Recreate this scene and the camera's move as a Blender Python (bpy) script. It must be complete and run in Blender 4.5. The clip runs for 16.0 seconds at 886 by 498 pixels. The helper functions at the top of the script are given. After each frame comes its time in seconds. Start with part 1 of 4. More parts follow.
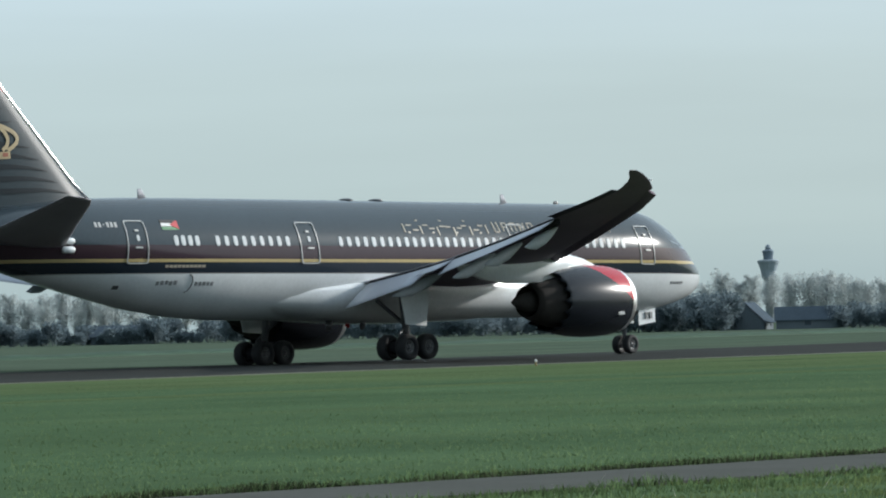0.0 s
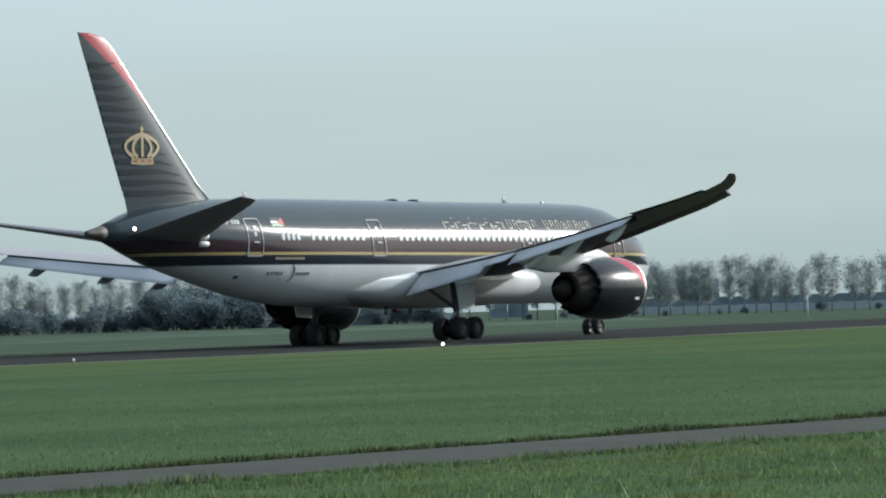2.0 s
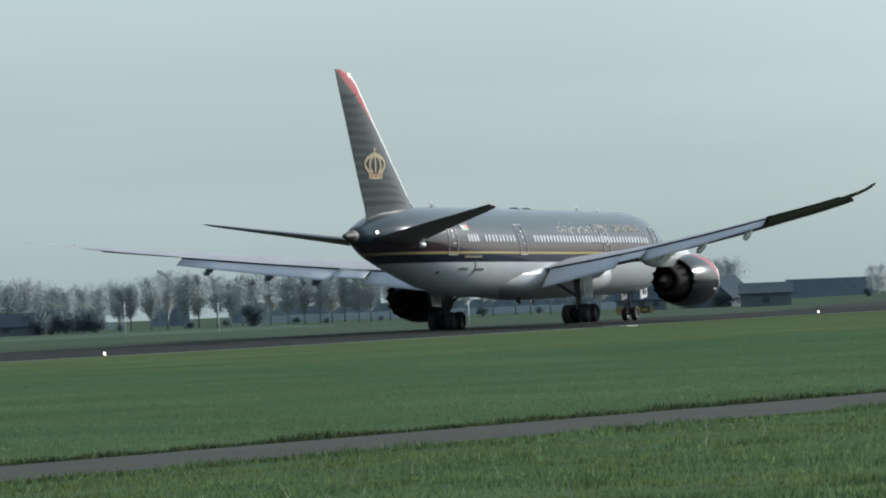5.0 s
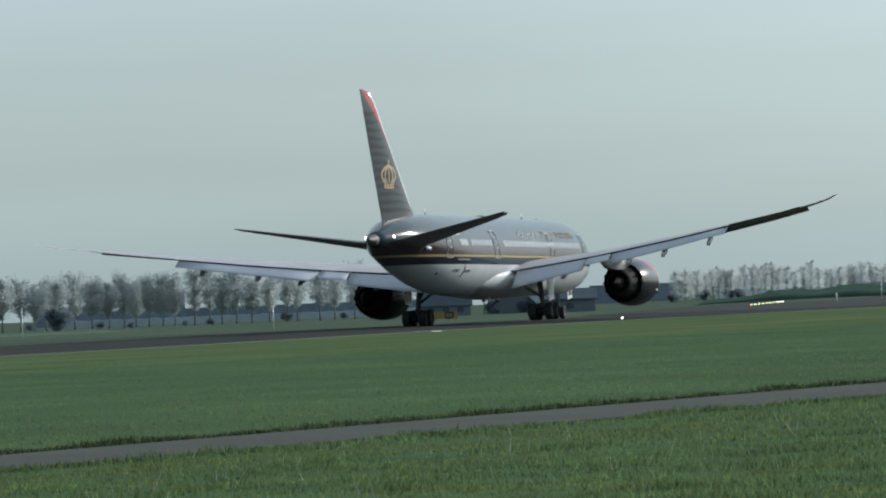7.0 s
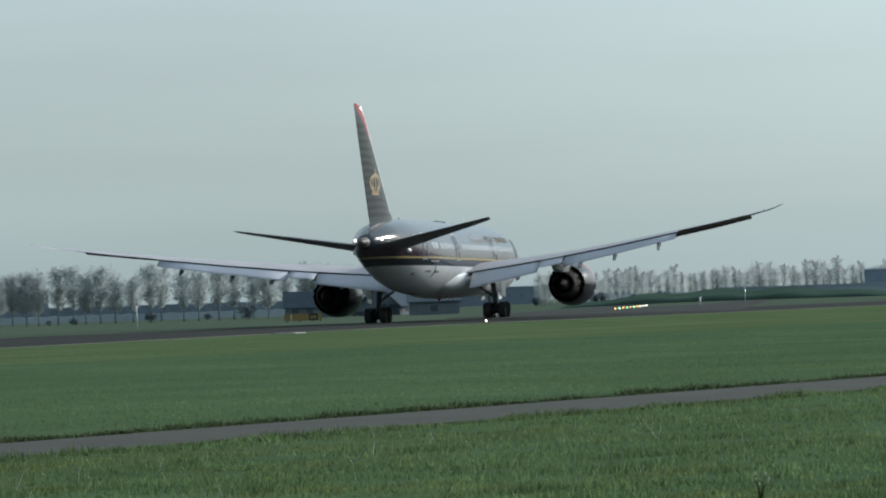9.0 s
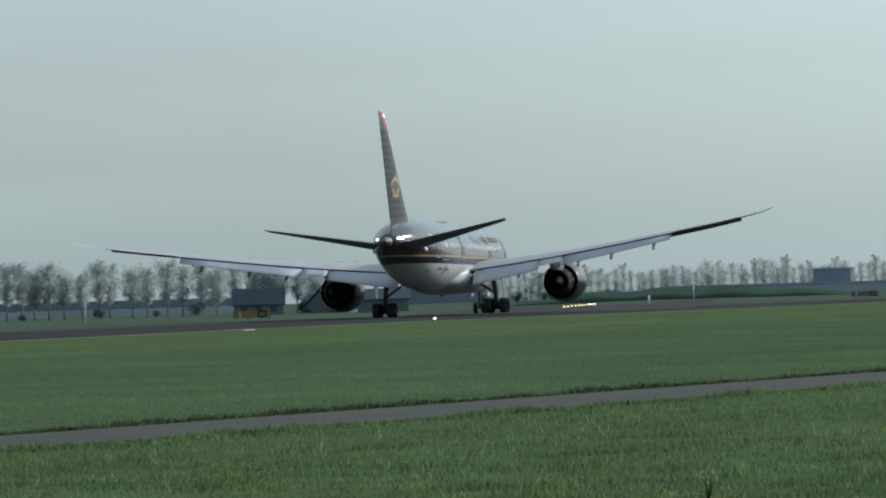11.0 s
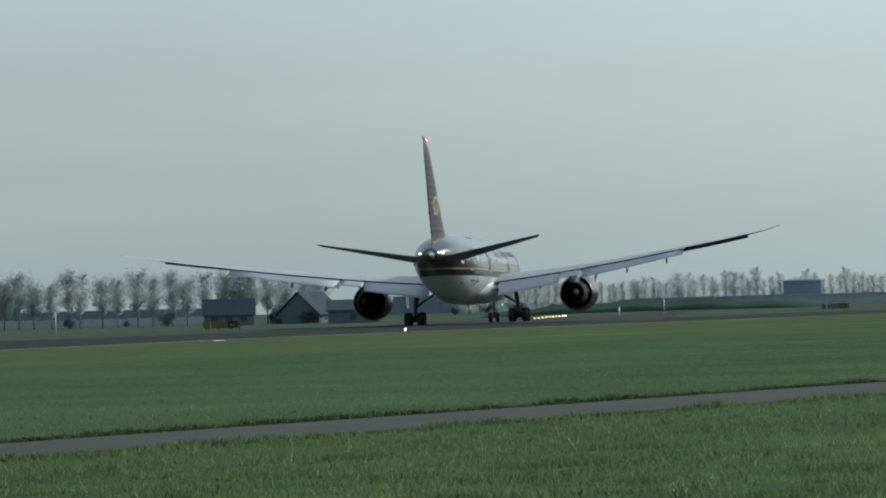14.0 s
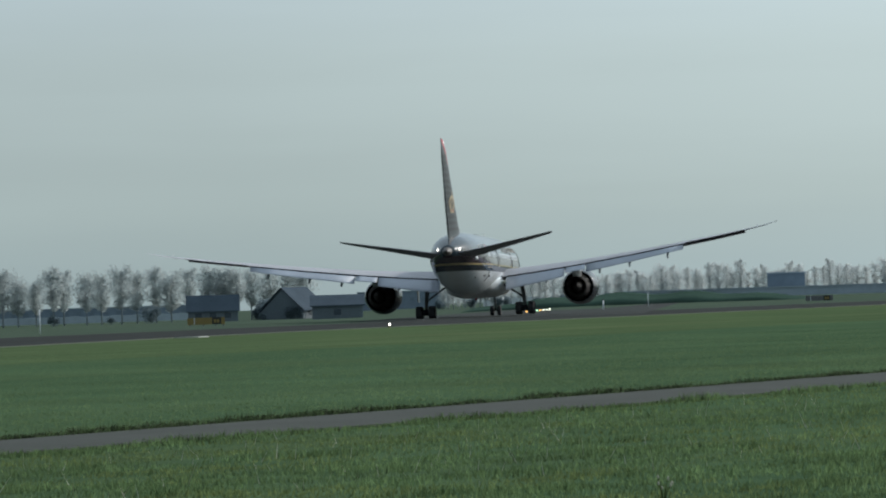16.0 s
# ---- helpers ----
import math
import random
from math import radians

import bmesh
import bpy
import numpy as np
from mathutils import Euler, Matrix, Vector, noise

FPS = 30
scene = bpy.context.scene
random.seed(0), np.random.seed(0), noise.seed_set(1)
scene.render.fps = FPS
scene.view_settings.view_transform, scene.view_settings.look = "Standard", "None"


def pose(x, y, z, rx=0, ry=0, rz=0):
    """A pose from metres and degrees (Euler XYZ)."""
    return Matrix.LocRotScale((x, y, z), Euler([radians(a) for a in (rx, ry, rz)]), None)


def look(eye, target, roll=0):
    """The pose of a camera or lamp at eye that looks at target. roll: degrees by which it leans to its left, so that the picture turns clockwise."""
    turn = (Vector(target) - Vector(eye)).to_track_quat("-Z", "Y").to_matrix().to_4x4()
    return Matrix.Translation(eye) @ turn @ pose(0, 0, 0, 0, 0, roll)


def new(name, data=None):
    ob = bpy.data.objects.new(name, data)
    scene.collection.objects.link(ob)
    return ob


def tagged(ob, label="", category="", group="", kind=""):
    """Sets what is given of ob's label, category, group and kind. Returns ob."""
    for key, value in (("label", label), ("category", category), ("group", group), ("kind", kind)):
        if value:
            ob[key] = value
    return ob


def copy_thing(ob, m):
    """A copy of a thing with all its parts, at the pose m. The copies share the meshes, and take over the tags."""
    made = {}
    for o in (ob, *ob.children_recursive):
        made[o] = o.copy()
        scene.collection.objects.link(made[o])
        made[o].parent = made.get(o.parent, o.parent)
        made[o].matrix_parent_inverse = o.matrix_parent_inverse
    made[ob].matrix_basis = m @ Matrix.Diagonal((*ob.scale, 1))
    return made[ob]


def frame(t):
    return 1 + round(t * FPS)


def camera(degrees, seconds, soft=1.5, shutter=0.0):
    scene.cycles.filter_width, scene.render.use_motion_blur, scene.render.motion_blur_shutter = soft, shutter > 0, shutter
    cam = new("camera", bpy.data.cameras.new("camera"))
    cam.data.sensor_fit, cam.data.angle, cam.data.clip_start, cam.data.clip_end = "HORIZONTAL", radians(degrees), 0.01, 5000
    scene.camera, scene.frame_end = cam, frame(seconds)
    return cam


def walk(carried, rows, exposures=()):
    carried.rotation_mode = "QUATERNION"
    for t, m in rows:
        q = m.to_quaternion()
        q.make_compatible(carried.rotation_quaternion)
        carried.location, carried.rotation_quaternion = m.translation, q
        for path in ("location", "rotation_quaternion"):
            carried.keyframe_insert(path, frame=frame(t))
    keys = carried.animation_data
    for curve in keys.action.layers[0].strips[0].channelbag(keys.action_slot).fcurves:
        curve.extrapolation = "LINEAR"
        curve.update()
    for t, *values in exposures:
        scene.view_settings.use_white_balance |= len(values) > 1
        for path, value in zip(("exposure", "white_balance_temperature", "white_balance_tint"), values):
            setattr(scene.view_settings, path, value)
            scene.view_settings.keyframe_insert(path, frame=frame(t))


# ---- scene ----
# ---- camera: held by hand beside the road, panning with the aircraft ----
EYE = Vector((0.0, 0.0, 1.713))
# seconds, bearing to the right of +y, tilt up, roll
AIM = [
    (0.0, 48.130, 0.865, -1.345),
    (0.5, 49.721, 0.802, -1.237),
    (1.0, 51.209, 0.761, -1.135),
    (1.5, 52.479, 0.744, -1.236),
    (2.0, 53.482, 0.699, -1.702),
    (2.5, 54.411, 0.663, -1.982),
    (3.0, 55.256, 0.633, -1.995),
    (5.5, 57.996, 0.657, -2.362),
    (6.0, 58.636, 0.651, -2.317),
    (6.5, 59.064, 0.627, -2.314),
    (7.0, 59.675, 0.622, -2.216),
    (7.5, 60.227, 0.602, -2.108),
    (8.0, 60.635, 0.598, -1.966),
    (8.5, 60.868, 0.596, -1.947),
    (9.0, 61.243, 0.591, -1.825),
    (9.5, 61.661, 0.578, -1.703),
    (10.0, 61.782, 0.547, -1.631),
    (12.5, 61.933, 0.576, -1.568),
    (13.0, 62.044, 0.596, -1.459),
    (13.5, 62.176, 0.671, -1.443),
    (14.0, 62.177, 0.667, -1.437),
    (14.5, 62.242, 0.646, -1.531),
    (15.0, 62.119, 0.628, -1.588),
    (15.5, 62.189, 0.615, -1.738),
    (16.0, 62.365, 0.600, -1.835),
]


def aim(bearing, tilt, roll):
    b, e = radians(bearing), radians(tilt)
    way = Vector((math.sin(b) * math.cos(e), math.cos(b) * math.cos(e), math.sin(e)))
    return look(EYE, EYE + way * 100.0, roll)


cam = camera(10.239, 16.0, soft=2.0)
walk(cam, [(t, aim(b, e, r)) for t, b, e, r in AIM], [(0.0, 0.27), (3.0, 0.27), (5.5, 0.07), (10.0, 0.0), (13.5, -0.12), (16.0, -0.10)])

# ---- sky, sun ----
SUN_BEARING, SUN_HEIGHT = 113.0, 21.0
world = bpy.data.worlds.new("sky")
scene.world = world
world.use_nodes = True
wn, wl = world.node_tree.nodes, world.node_tree.links
wn.clear()
w_out = wn.new("ShaderNodeOutputWorld")
sky = wn.new("ShaderNodeTexSky")
sky.sky_type, sky.sun_disc = "NISHITA", False
sky.sun_elevation, sky.sun_rotation = radians(SUN_HEIGHT), radians(SUN_BEARING)
sky.dust_density, sky.air_density = 3.0, 1.4
w_bg = wn.new("ShaderNodeBackground")
w_bg.inputs[1].default_value = 0.07
wl.new(sky.outputs[0], w_bg.inputs[0])
# thin high cloud over the whole sky, in long soft streaks
w_tc = wn.new("ShaderNodeTexCoord")
w_map = wn.new("ShaderNodeMapping")
w_map.inputs["Scale"].default_value = (6.0, 6.0, 60.0)
wl.new(w_tc.outputs["Generated"], w_map.inputs[0])
w_noise = wn.new("ShaderNodeTexNoise")
w_noise.inputs["Scale"].default_value, w_noise.inputs["Detail"].default_value = 1.0, 5.0
wl.new(w_map.outputs[0], w_noise.inputs[0])
w_sep = wn.new("ShaderNodeSeparateXYZ")
wl.new(w_tc.outputs["Generated"], w_sep.inputs[0])
w_ramp = wn.new("ShaderNodeValToRGB")
w_ramp.color_ramp.elements[0].position, w_ramp.color_ramp.elements[0].color = 0.0, (0.335, 0.44, 0.468, 1)
w_ramp.color_ramp.elements[1].position, w_ramp.color_ramp.elements[1].color = 0.085, (0.48, 0.62, 0.72, 1)
for p, c in ((0.02, (0.385, 0.49, 0.505, 1)), (0.05, (0.415, 0.53, 0.565, 1)), (0.5, (0.42, 0.52, 0.60, 1))):
    e = w_ramp.color_ramp.elements.new(p)
    e.color = c
wl.new(w_sep.outputs[2], w_ramp.inputs[0])
w_vary = wn.new("ShaderNodeMix")
w_vary.data_type, w_vary.blend_type = "RGBA", "MULTIPLY"
w_vary.inputs[0].default_value = 1.0
w_vr = wn.new("ShaderNodeMapRange")
w_vr.inputs[1].default_value, w_vr.inputs[2].default_value = 0.3, 0.7
w_vr.inputs[3].default_value, w_vr.inputs[4].default_value = 0.965, 1.035
wl.new(w_noise.outputs[0], w_vr.inputs[0])
wl.new(w_ramp.outputs[0], w_vary.inputs[6])
wl.new(w_vr.outputs[0], w_vary.inputs[7])
# brighter towards the sun
w_dot = wn.new("ShaderNodeVectorMath")
w_dot.operation = "DOT_PRODUCT"
w_dot.inputs[1].default_value = (math.sin(radians(SUN_BEARING)) * math.cos(radians(SUN_HEIGHT)), math.cos(radians(SUN_BEARING)) * math.cos(radians(SUN_HEIGHT)), math.sin(radians(SUN_HEIGHT)))
wl.new(w_tc.outputs["Generated"], w_dot.inputs[0])
w_sr = wn.new("ShaderNodeMapRange")
w_sr.inputs[1].default_value, w_sr.inputs[2].default_value = 0.57, 1.0
w_sr.inputs[3].default_value, w_sr.inputs[4].default_value = 0.0, 0.9
wl.new(w_dot.outputs["Value"], w_sr.inputs[0])
w_back = wn.new("ShaderNodeMapRange")
w_back.inputs[1].default_value, w_back.inputs[2].default_value = -0.7, 0.25
w_back.inputs[3].default_value, w_back.inputs[4].default_value = 0.5, 1.15
wl.new(w_dot.outputs["Value"], w_back.inputs[0])
w_sum = wn.new("ShaderNodeMath")
w_sum.operation = "ADD"
wl.new(w_sr.outputs[0], w_sum.inputs[0])
wl.new(w_back.outputs[0], w_sum.inputs[1])
w_glow = wn.new("ShaderNodeMix")
w_glow.data_type, w_glow.blend_type = "RGBA", "MULTIPLY"
w_glow.inputs[0].default_value = 1.0
wl.new(w_vary.outputs[2], w_glow.inputs[6])
wl.new(w_sum.outputs[0], w_glow.inputs[7])
w_veil = wn.new("ShaderNodeBackground")
wl.new(w_glow.outputs[2], w_veil.inputs[0])
w_veil.inputs[1].default_value = 1.04
w_mix = wn.new("ShaderNodeMixShader")
w_mix.inputs[0].default_value = 0.8
wl.new(w_bg.outputs[0], w_mix.inputs[1])
wl.new(w_veil.outputs[0], w_mix.inputs[2])
wl.new(w_mix.outputs[0], w_out.inputs[0])

sun = new("sun", bpy.data.lights.new("sun", "SUN"))
sun.data.energy, sun.data.angle, sun.data.color = 3.0, radians(1.5), (1.0, 0.975, 0.93)
_b, _e = radians(SUN_BEARING), radians(SUN_HEIGHT)
SUN_WAY = Vector((math.sin(_b) * math.cos(_e), math.cos(_b) * math.cos(_e), math.sin(_e)))
sun.matrix_world = look(SUN_WAY * 900.0, (0, 0, 0))


# ---- materials ----
def mat(name, colour, rough=0.6, metal=0.0, vary=0.12, scale=3.0, fine=40.0, bump=0.0, coat=0.0, island=0.0, spec=0.5):
    """A painted or natural surface: a base colour that varies at two scales, with a little relief."""
    m = bpy.data.materials.new(name)
    m.use_nodes = True
    n, l = m.node_tree.nodes, m.node_tree.links
    b = n["Principled BSDF"]
    b.inputs["Roughness"].default_value, b.inputs["Metallic"].default_value = rough, metal
    b.inputs["Coat Weight"].default_value, b.inputs["Coat Roughness"].default_value = coat, 0.06
    b.inputs["Specular IOR Level"].default_value = spec
    tc = n.new("ShaderNodeTexCoord")
    a, c = n.new("ShaderNodeTexNoise"), n.new("ShaderNodeTexNoise")
    a.inputs["Scale"].default_value, a.inputs["Detail"].default_value = scale, 4
    c.inputs["Scale"].default_value, c.inputs["Detail"].default_value = fine, 3
    l.new(tc.outputs["Object"], a.inputs[0]), l.new(tc.outputs["Object"], c.inputs[0])
    add = n.new("ShaderNodeMath")
    add.operation = "ADD"
    l.new(a.outputs[0], add.inputs[0]), l.new(c.outputs[0], add.inputs[1])
    r = n.new("ShaderNodeMapRange")
    r.inputs[1].default_value, r.inputs[2].default_value = 0.7, 1.3
    r.inputs[3].default_value, r.inputs[4].default_value = 1 - vary, 1 + vary
    l.new(add.outputs[0], r.inputs[0])
    mul = n.new("ShaderNodeMix")
    mul.data_type, mul.blend_type = "RGBA", "MULTIPLY"
    mul.inputs[0].default_value, mul.inputs[6].default_value = 1.0, (*colour, 1)
    l.new(r.outputs[0], mul.inputs[7])
    out = mul.outputs[2]
    if island:
        g, ir, im = n.new("ShaderNodeNewGeometry"), n.new("ShaderNodeMapRange"), n.new("ShaderNodeMix")
        ir.inputs[3].default_value, ir.inputs[4].default_value = 1 - island, 1 + island
        l.new(g.outputs["Random Per Island"], ir.inputs[0])
        im.data_type, im.blend_type = "RGBA", "MULTIPLY"
        im.inputs[0].default_value = 1.0
        l.new(out, im.inputs[6]), l.new(ir.outputs[0], im.inputs[7])
        out = im.outputs[2]
    l.new(out, b.inputs["Base Color"])
    if bump:
        bp = n.new("ShaderNodeBump")
        bp.inputs["Strength"].default_value, bp.inputs["Distance"].default_value = bump, 0.03
        l.new(c.outputs[0], bp.inputs["Height"]), l.new(bp.outputs[0], b.inputs["Normal"])
    m["tint"] = 1
    return m


def bands(m, axis_rule, stops):
    """Replace a material's flat colour by bands of paint across the thing: axis_rule weighs x, y and z; stops are (edge, colour)."""
    n, l = m.node_tree.nodes, m.node_tree.links
    mul = [k for k in n if k.type == "MIX"][0]
    tc = [k for k in n if k.type == "TEX_COORD"][0]
    dot = n.new("ShaderNodeVectorMath")
    dot.operation = "DOT_PRODUCT"
    dot.inputs[1].default_value = axis_rule
    l.new(tc.outputs["Object"], dot.inputs[0])
    lo, hi = stops[0][0], stops[-1][0] + 1.0
    mr = n.new("ShaderNodeMapRange")
    mr.inputs[1].default_value, mr.inputs[2].default_value = lo, hi
    l.new(dot.outputs["Value"], mr.inputs[0])
    ramp = n.new("ShaderNodeValToRGB")
    ramp.color_ramp.interpolation = "CONSTANT"
    els = ramp.color_ramp.elements
    els[0].position, els[0].color = 0.0, (*stops[0][1], 1)
    els[1].position, els[1].color = (stops[1][0] - lo) / (hi - lo), (*stops[1][1], 1)
    for edge, colour in stops[2:]:
        e = els.new((edge - lo) / (hi - lo))
        e.color = (*colour, 1)
    l.new(mr.outputs[0], ramp.inputs[0])
    l.new(ramp.outputs[0], mul.inputs[6])
    return m


def leafy(m, share=0.62):
    """Let part of the light through thin leaves and blades."""
    n, l = m.node_tree.nodes, m.node_tree.links
    b, out = n["Principled BSDF"], n["Material Output"]
    t, mix = n.new("ShaderNodeBsdfTranslucent"), n.new("ShaderNodeMixShader")
    l.new(b.inputs["Base Color"].links[0].from_socket, t.inputs[0])
    mix.inputs[0].default_value = share
    l.new(b.outputs[0], mix.inputs[1]), l.new(t.outputs[0], mix.inputs[2]), l.new(mix.outputs[0], out.inputs[0])
    return m


CHARCOAL, MAROON, GOLD, NIGHT, WHITE, RED = (0.038, 0.054, 0.066), (0.043, 0.026, 0.034), (0.44, 0.35, 0.17), (0.019, 0.027, 0.037), (0.72, 0.755, 0.77), (0.42, 0.02, 0.035)
SLOPE = 0.0078  # the fuselage sits a little nose-down
M_BODY = bands(mat("livery_paint", WHITE, 0.15, 0.0, 0.06, 0.5, 6.0, spec=0.35), (SLOPE, 0, 1),
               [(1.0, WHITE), (4.33, (0.35, 0.35, 0.34)), (4.39, NIGHT), (4.90, GOLD), (5.06, MAROON), (5.72, CHARCOAL)])
M_WHITE = mat("white_paint", WHITE, 0.3, 0.0, 0.08, 0.6, 8.0, coat=0.4)
# darker, purplish copy of the wing grey: the underside's shade put into colour
M_WING_SHADE = mat("wing_underside_shade", (0.125, 0.10, 0.135), 0.6, 0.0, 0.1, 0.5, 6.0, spec=0.15)
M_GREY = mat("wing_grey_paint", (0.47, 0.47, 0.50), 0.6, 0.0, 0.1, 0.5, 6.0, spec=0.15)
# grey aileron made near black: its shade is put into the colour
M_AILERON = mat("aileron_shade", (0.042, 0.04, 0.055), 0.75, 0.0, 0.1, 0.6, 8.0, spec=0.1)
M_FLAP = mat("flap_grey_paint", (0.45, 0.49, 0.56), 0.4, 0.0, 0.08, 0.6, 8.0)
M_DARK = mat("charcoal_paint", (0.06, 0.063, 0.07), 0.3, 0.0, 0.1, 0.6, 8.0, coat=0.4)
M_STAB = mat("stabiliser_paint", (0.24, 0.225, 0.25), 0.45, 0.0, 0.1, 0.6, 8.0, coat=0.1)
M_METAL = mat("polished_metal", (0.86, 0.86, 0.86), 0.34, 1.0, 0.06, 1.0, 10.0)
M_HOT = mat("burnt_metal", (0.035, 0.032, 0.03), 0.8, 0.0, 0.2, 2.0, 20.0, spec=0.15)
M_CONE = mat("tail_cone_metal", (0.11, 0.102, 0.095), 0.6, 0.2, 0.12, 2.0, 12.0)
M_TYRE = mat("tyre_rubber", (0.024, 0.025, 0.027), 0.8, 0.0, 0.2, 4.0, 40.0, 0.2)
M_RIM = mat("wheel_alloy", (0.10, 0.105, 0.11), 0.5, 0.5, 0.15, 4.0, 30.0)
M_STRUT = mat("gear_paint", (0.14, 0.145, 0.15), 0.45, 0.2, 0.15, 3.0, 30.0)
# near black: paints in the shade of gaps and engine recesses; also the brakes
M_COVE = mat("shade_and_brake_black", (0.022, 0.023, 0.026), 0.9, spec=0.1)
M_PANE = mat("cabin_pane", (0.62, 0.64, 0.65), 0.12, 0.0, 0.05, 1.0, 5.0, coat=0.5)
M_GLASS = mat("cockpit_glass", (0.012, 0.014, 0.018), 0.06, 0.0, 0.05, coat=1.0)
M_OUTLINE = mat("outline_paint", (0.44, 0.45, 0.45), 0.35)
M_GOLD = mat("gold_paint", (0.40, 0.315, 0.18), 0.45, 0.0, 0.12, 2.0, 10.0)
M_STONE = mat("emblem_red_paint", (0.30, 0.10, 0.06), 0.45)
M_PALE = mat("pale_lettering_paint", (0.33, 0.30, 0.24), 0.35)
M_SILVER = mat("grey_lettering_paint", (0.22, 0.23, 0.24), 0.4)
M_COWL = bands(mat("cowl_paint", NIGHT, 0.24, 0.0, 0.08, 0.6, 8.0, spec=0.35), (0.76, 0, 1), [(-4.0, (0.018, 0.021, 0.027)), (3.45, RED)])
M_FIN = bands(mat("fin_paint", CHARCOAL, 0.42, 0.0, 0.08, 0.5, 6.0, spec=0.2), (0.7, 0, 1),
              [(-14.0, (0.030, 0.046, 0.056)), (-2.5, (0.36, 0.025, 0.04))])
M_REDLENS = mat("red_lens", (0.5, 0.02, 0.02), 0.15)
M_LENS = mat("clear_lens", (0.8, 0.8, 0.8), 0.1)


# ---- building blocks ----
def mesh(name, verts, faces, material, smooth=True):
    me = bpy.data.meshes.new(name)
    me.from_pydata([tuple(v) for v in verts], [], faces)
    me.materials.append(material)
    b = bmesh.new()
    b.from_mesh(me)
    bmesh.ops.recalc_face_normals(b, faces=b.faces)
    b.to_mesh(me)
    b.free()
    if smooth:
        me.polygons.foreach_set("use_smooth", [True] * len(me.polygons))
    me.update()
    return me


def part(name, me, parent, label="", at=None):
    ob = new(name, me)
    ob.parent = parent
    if at is not None:
        ob.matrix_basis = at
    if label:
        tagged(ob, label)
    return ob


def thing(name, me, label, category, group="", kind="", at=None):
    ob = new(name, me)
    if at is not None:
        ob.matrix_basis = at
    return tagged(ob, label, category, group, kind)


def loft(rings, caps=(True, True)):
    """Verts and faces through rings of equally many points."""
    k = len(rings[0])
    verts = [p for r in rings for p in r]
    faces = [(i * k + j, i * k + (j + 1) % k, (i + 1) * k + (j + 1) % k, (i + 1) * k + j) for i in range(len(rings) - 1) for j in range(k)]
    if caps[0]:
        faces.append(tuple(range(k)))
    if caps[1]:
        faces.append(tuple(range((len(rings) - 1) * k, len(rings) * k)))
    return verts, faces


def join(*pieces):
    verts, faces = [], []
    for v, f in pieces:
        o = len(verts)
        verts += list(v)
        faces += [tuple(i + o for i in q) for q in f]
    return verts, faces


def box(x0, x1, y0, y1, z0, z1):
    v = [(x, y, z) for x in (x0, x1) for y in (y0, y1) for z in (z0, z1)]
    return v, [(0, 1, 3, 2), (4, 6, 7, 5), (0, 4, 5, 1), (2, 3, 7, 6), (0, 2, 6, 4), (1, 5, 7, 3)]


def tube(points, radii, k=10):
    """A round bar along points."""
    rings = []
    for i, p in enumerate(points):
        a = Vector(points[min(i + 1, len(points) - 1)]) - Vector(points[max(i - 1, 0)])
        a.normalize()
        u = a.orthogonal().normalized()
        w = a.cross(u)
        rings.append([Vector(p) + (u * math.cos(6.2832 * j / k) + w * math.sin(6.2832 * j / k)) * radii[i] for j in range(k)])
    return loft(rings)


def turned(profile, k=32, axis="x"):
    """A body of revolution round x through (x, r)."""
    rings = [[(x, r * math.cos(6.28318 * j / k), r * math.sin(6.28318 * j / k)) for j in range(k)] for x, r in profile]
    return loft(rings, (profile[0][1] > 1e-3 and False, False))


FOIL = [(1.0, 0.004), (0.8, 0.034), (0.6, 0.056), (0.4, 0.066), (0.2, 0.058), (0.08, 0.04), (0.02, 0.02), (0.0, 0.0), (0.02, -0.018), (0.08, -0.034), (0.2, -0.046), (0.4, -0.05), (0.6, -0.036), (0.8, -0.016), (1.0, -0.004)]


EVEN = [(u, math.copysign(0.06 * (2.969 * math.sqrt(u) - 1.26 * u - 3.516 * u * u + 2.843 * u ** 3 - 1.015 * u ** 4) / 0.6 + 0.002, v)) for u, v in FOIL]


def foil_ring(le, te, thick, across, section=FOIL):
    """One aerofoil from le to te; across is the way of its thickness."""
    le, te, across = Vector(le), Vector(te), Vector(across).normalized()
    c = (te - le).length
    return [le + (te - le) * u + across * (v * c * thick / 0.12) for u, v in section]


# ---- ground ----
def at(bearing, r, z=0.0):
    b = radians(bearing)
    return Vector((r * math.sin(b), r * math.cos(b), z))


def step(a, b, v):
    u = min(1.0, max(0.0, (v - a) / (b - a)))
    return u * u * (3 - 2 * u)


def ground_z(x, y):
    """Level round the runway; a dip and lower fields behind fit the camera's view."""
    r, b = math.hypot(x, y), math.degrees(math.atan2(x, y))
    view_dip = -0.19 * (1 - step(205, 300, x)) * step(95, 125, y) * (1 - step(240, 330, y)) * step(-100, 60, x)
    return view_dip - 1.7 * step(520, 1150, r) * (1 - step(60.5, 64.5, b))


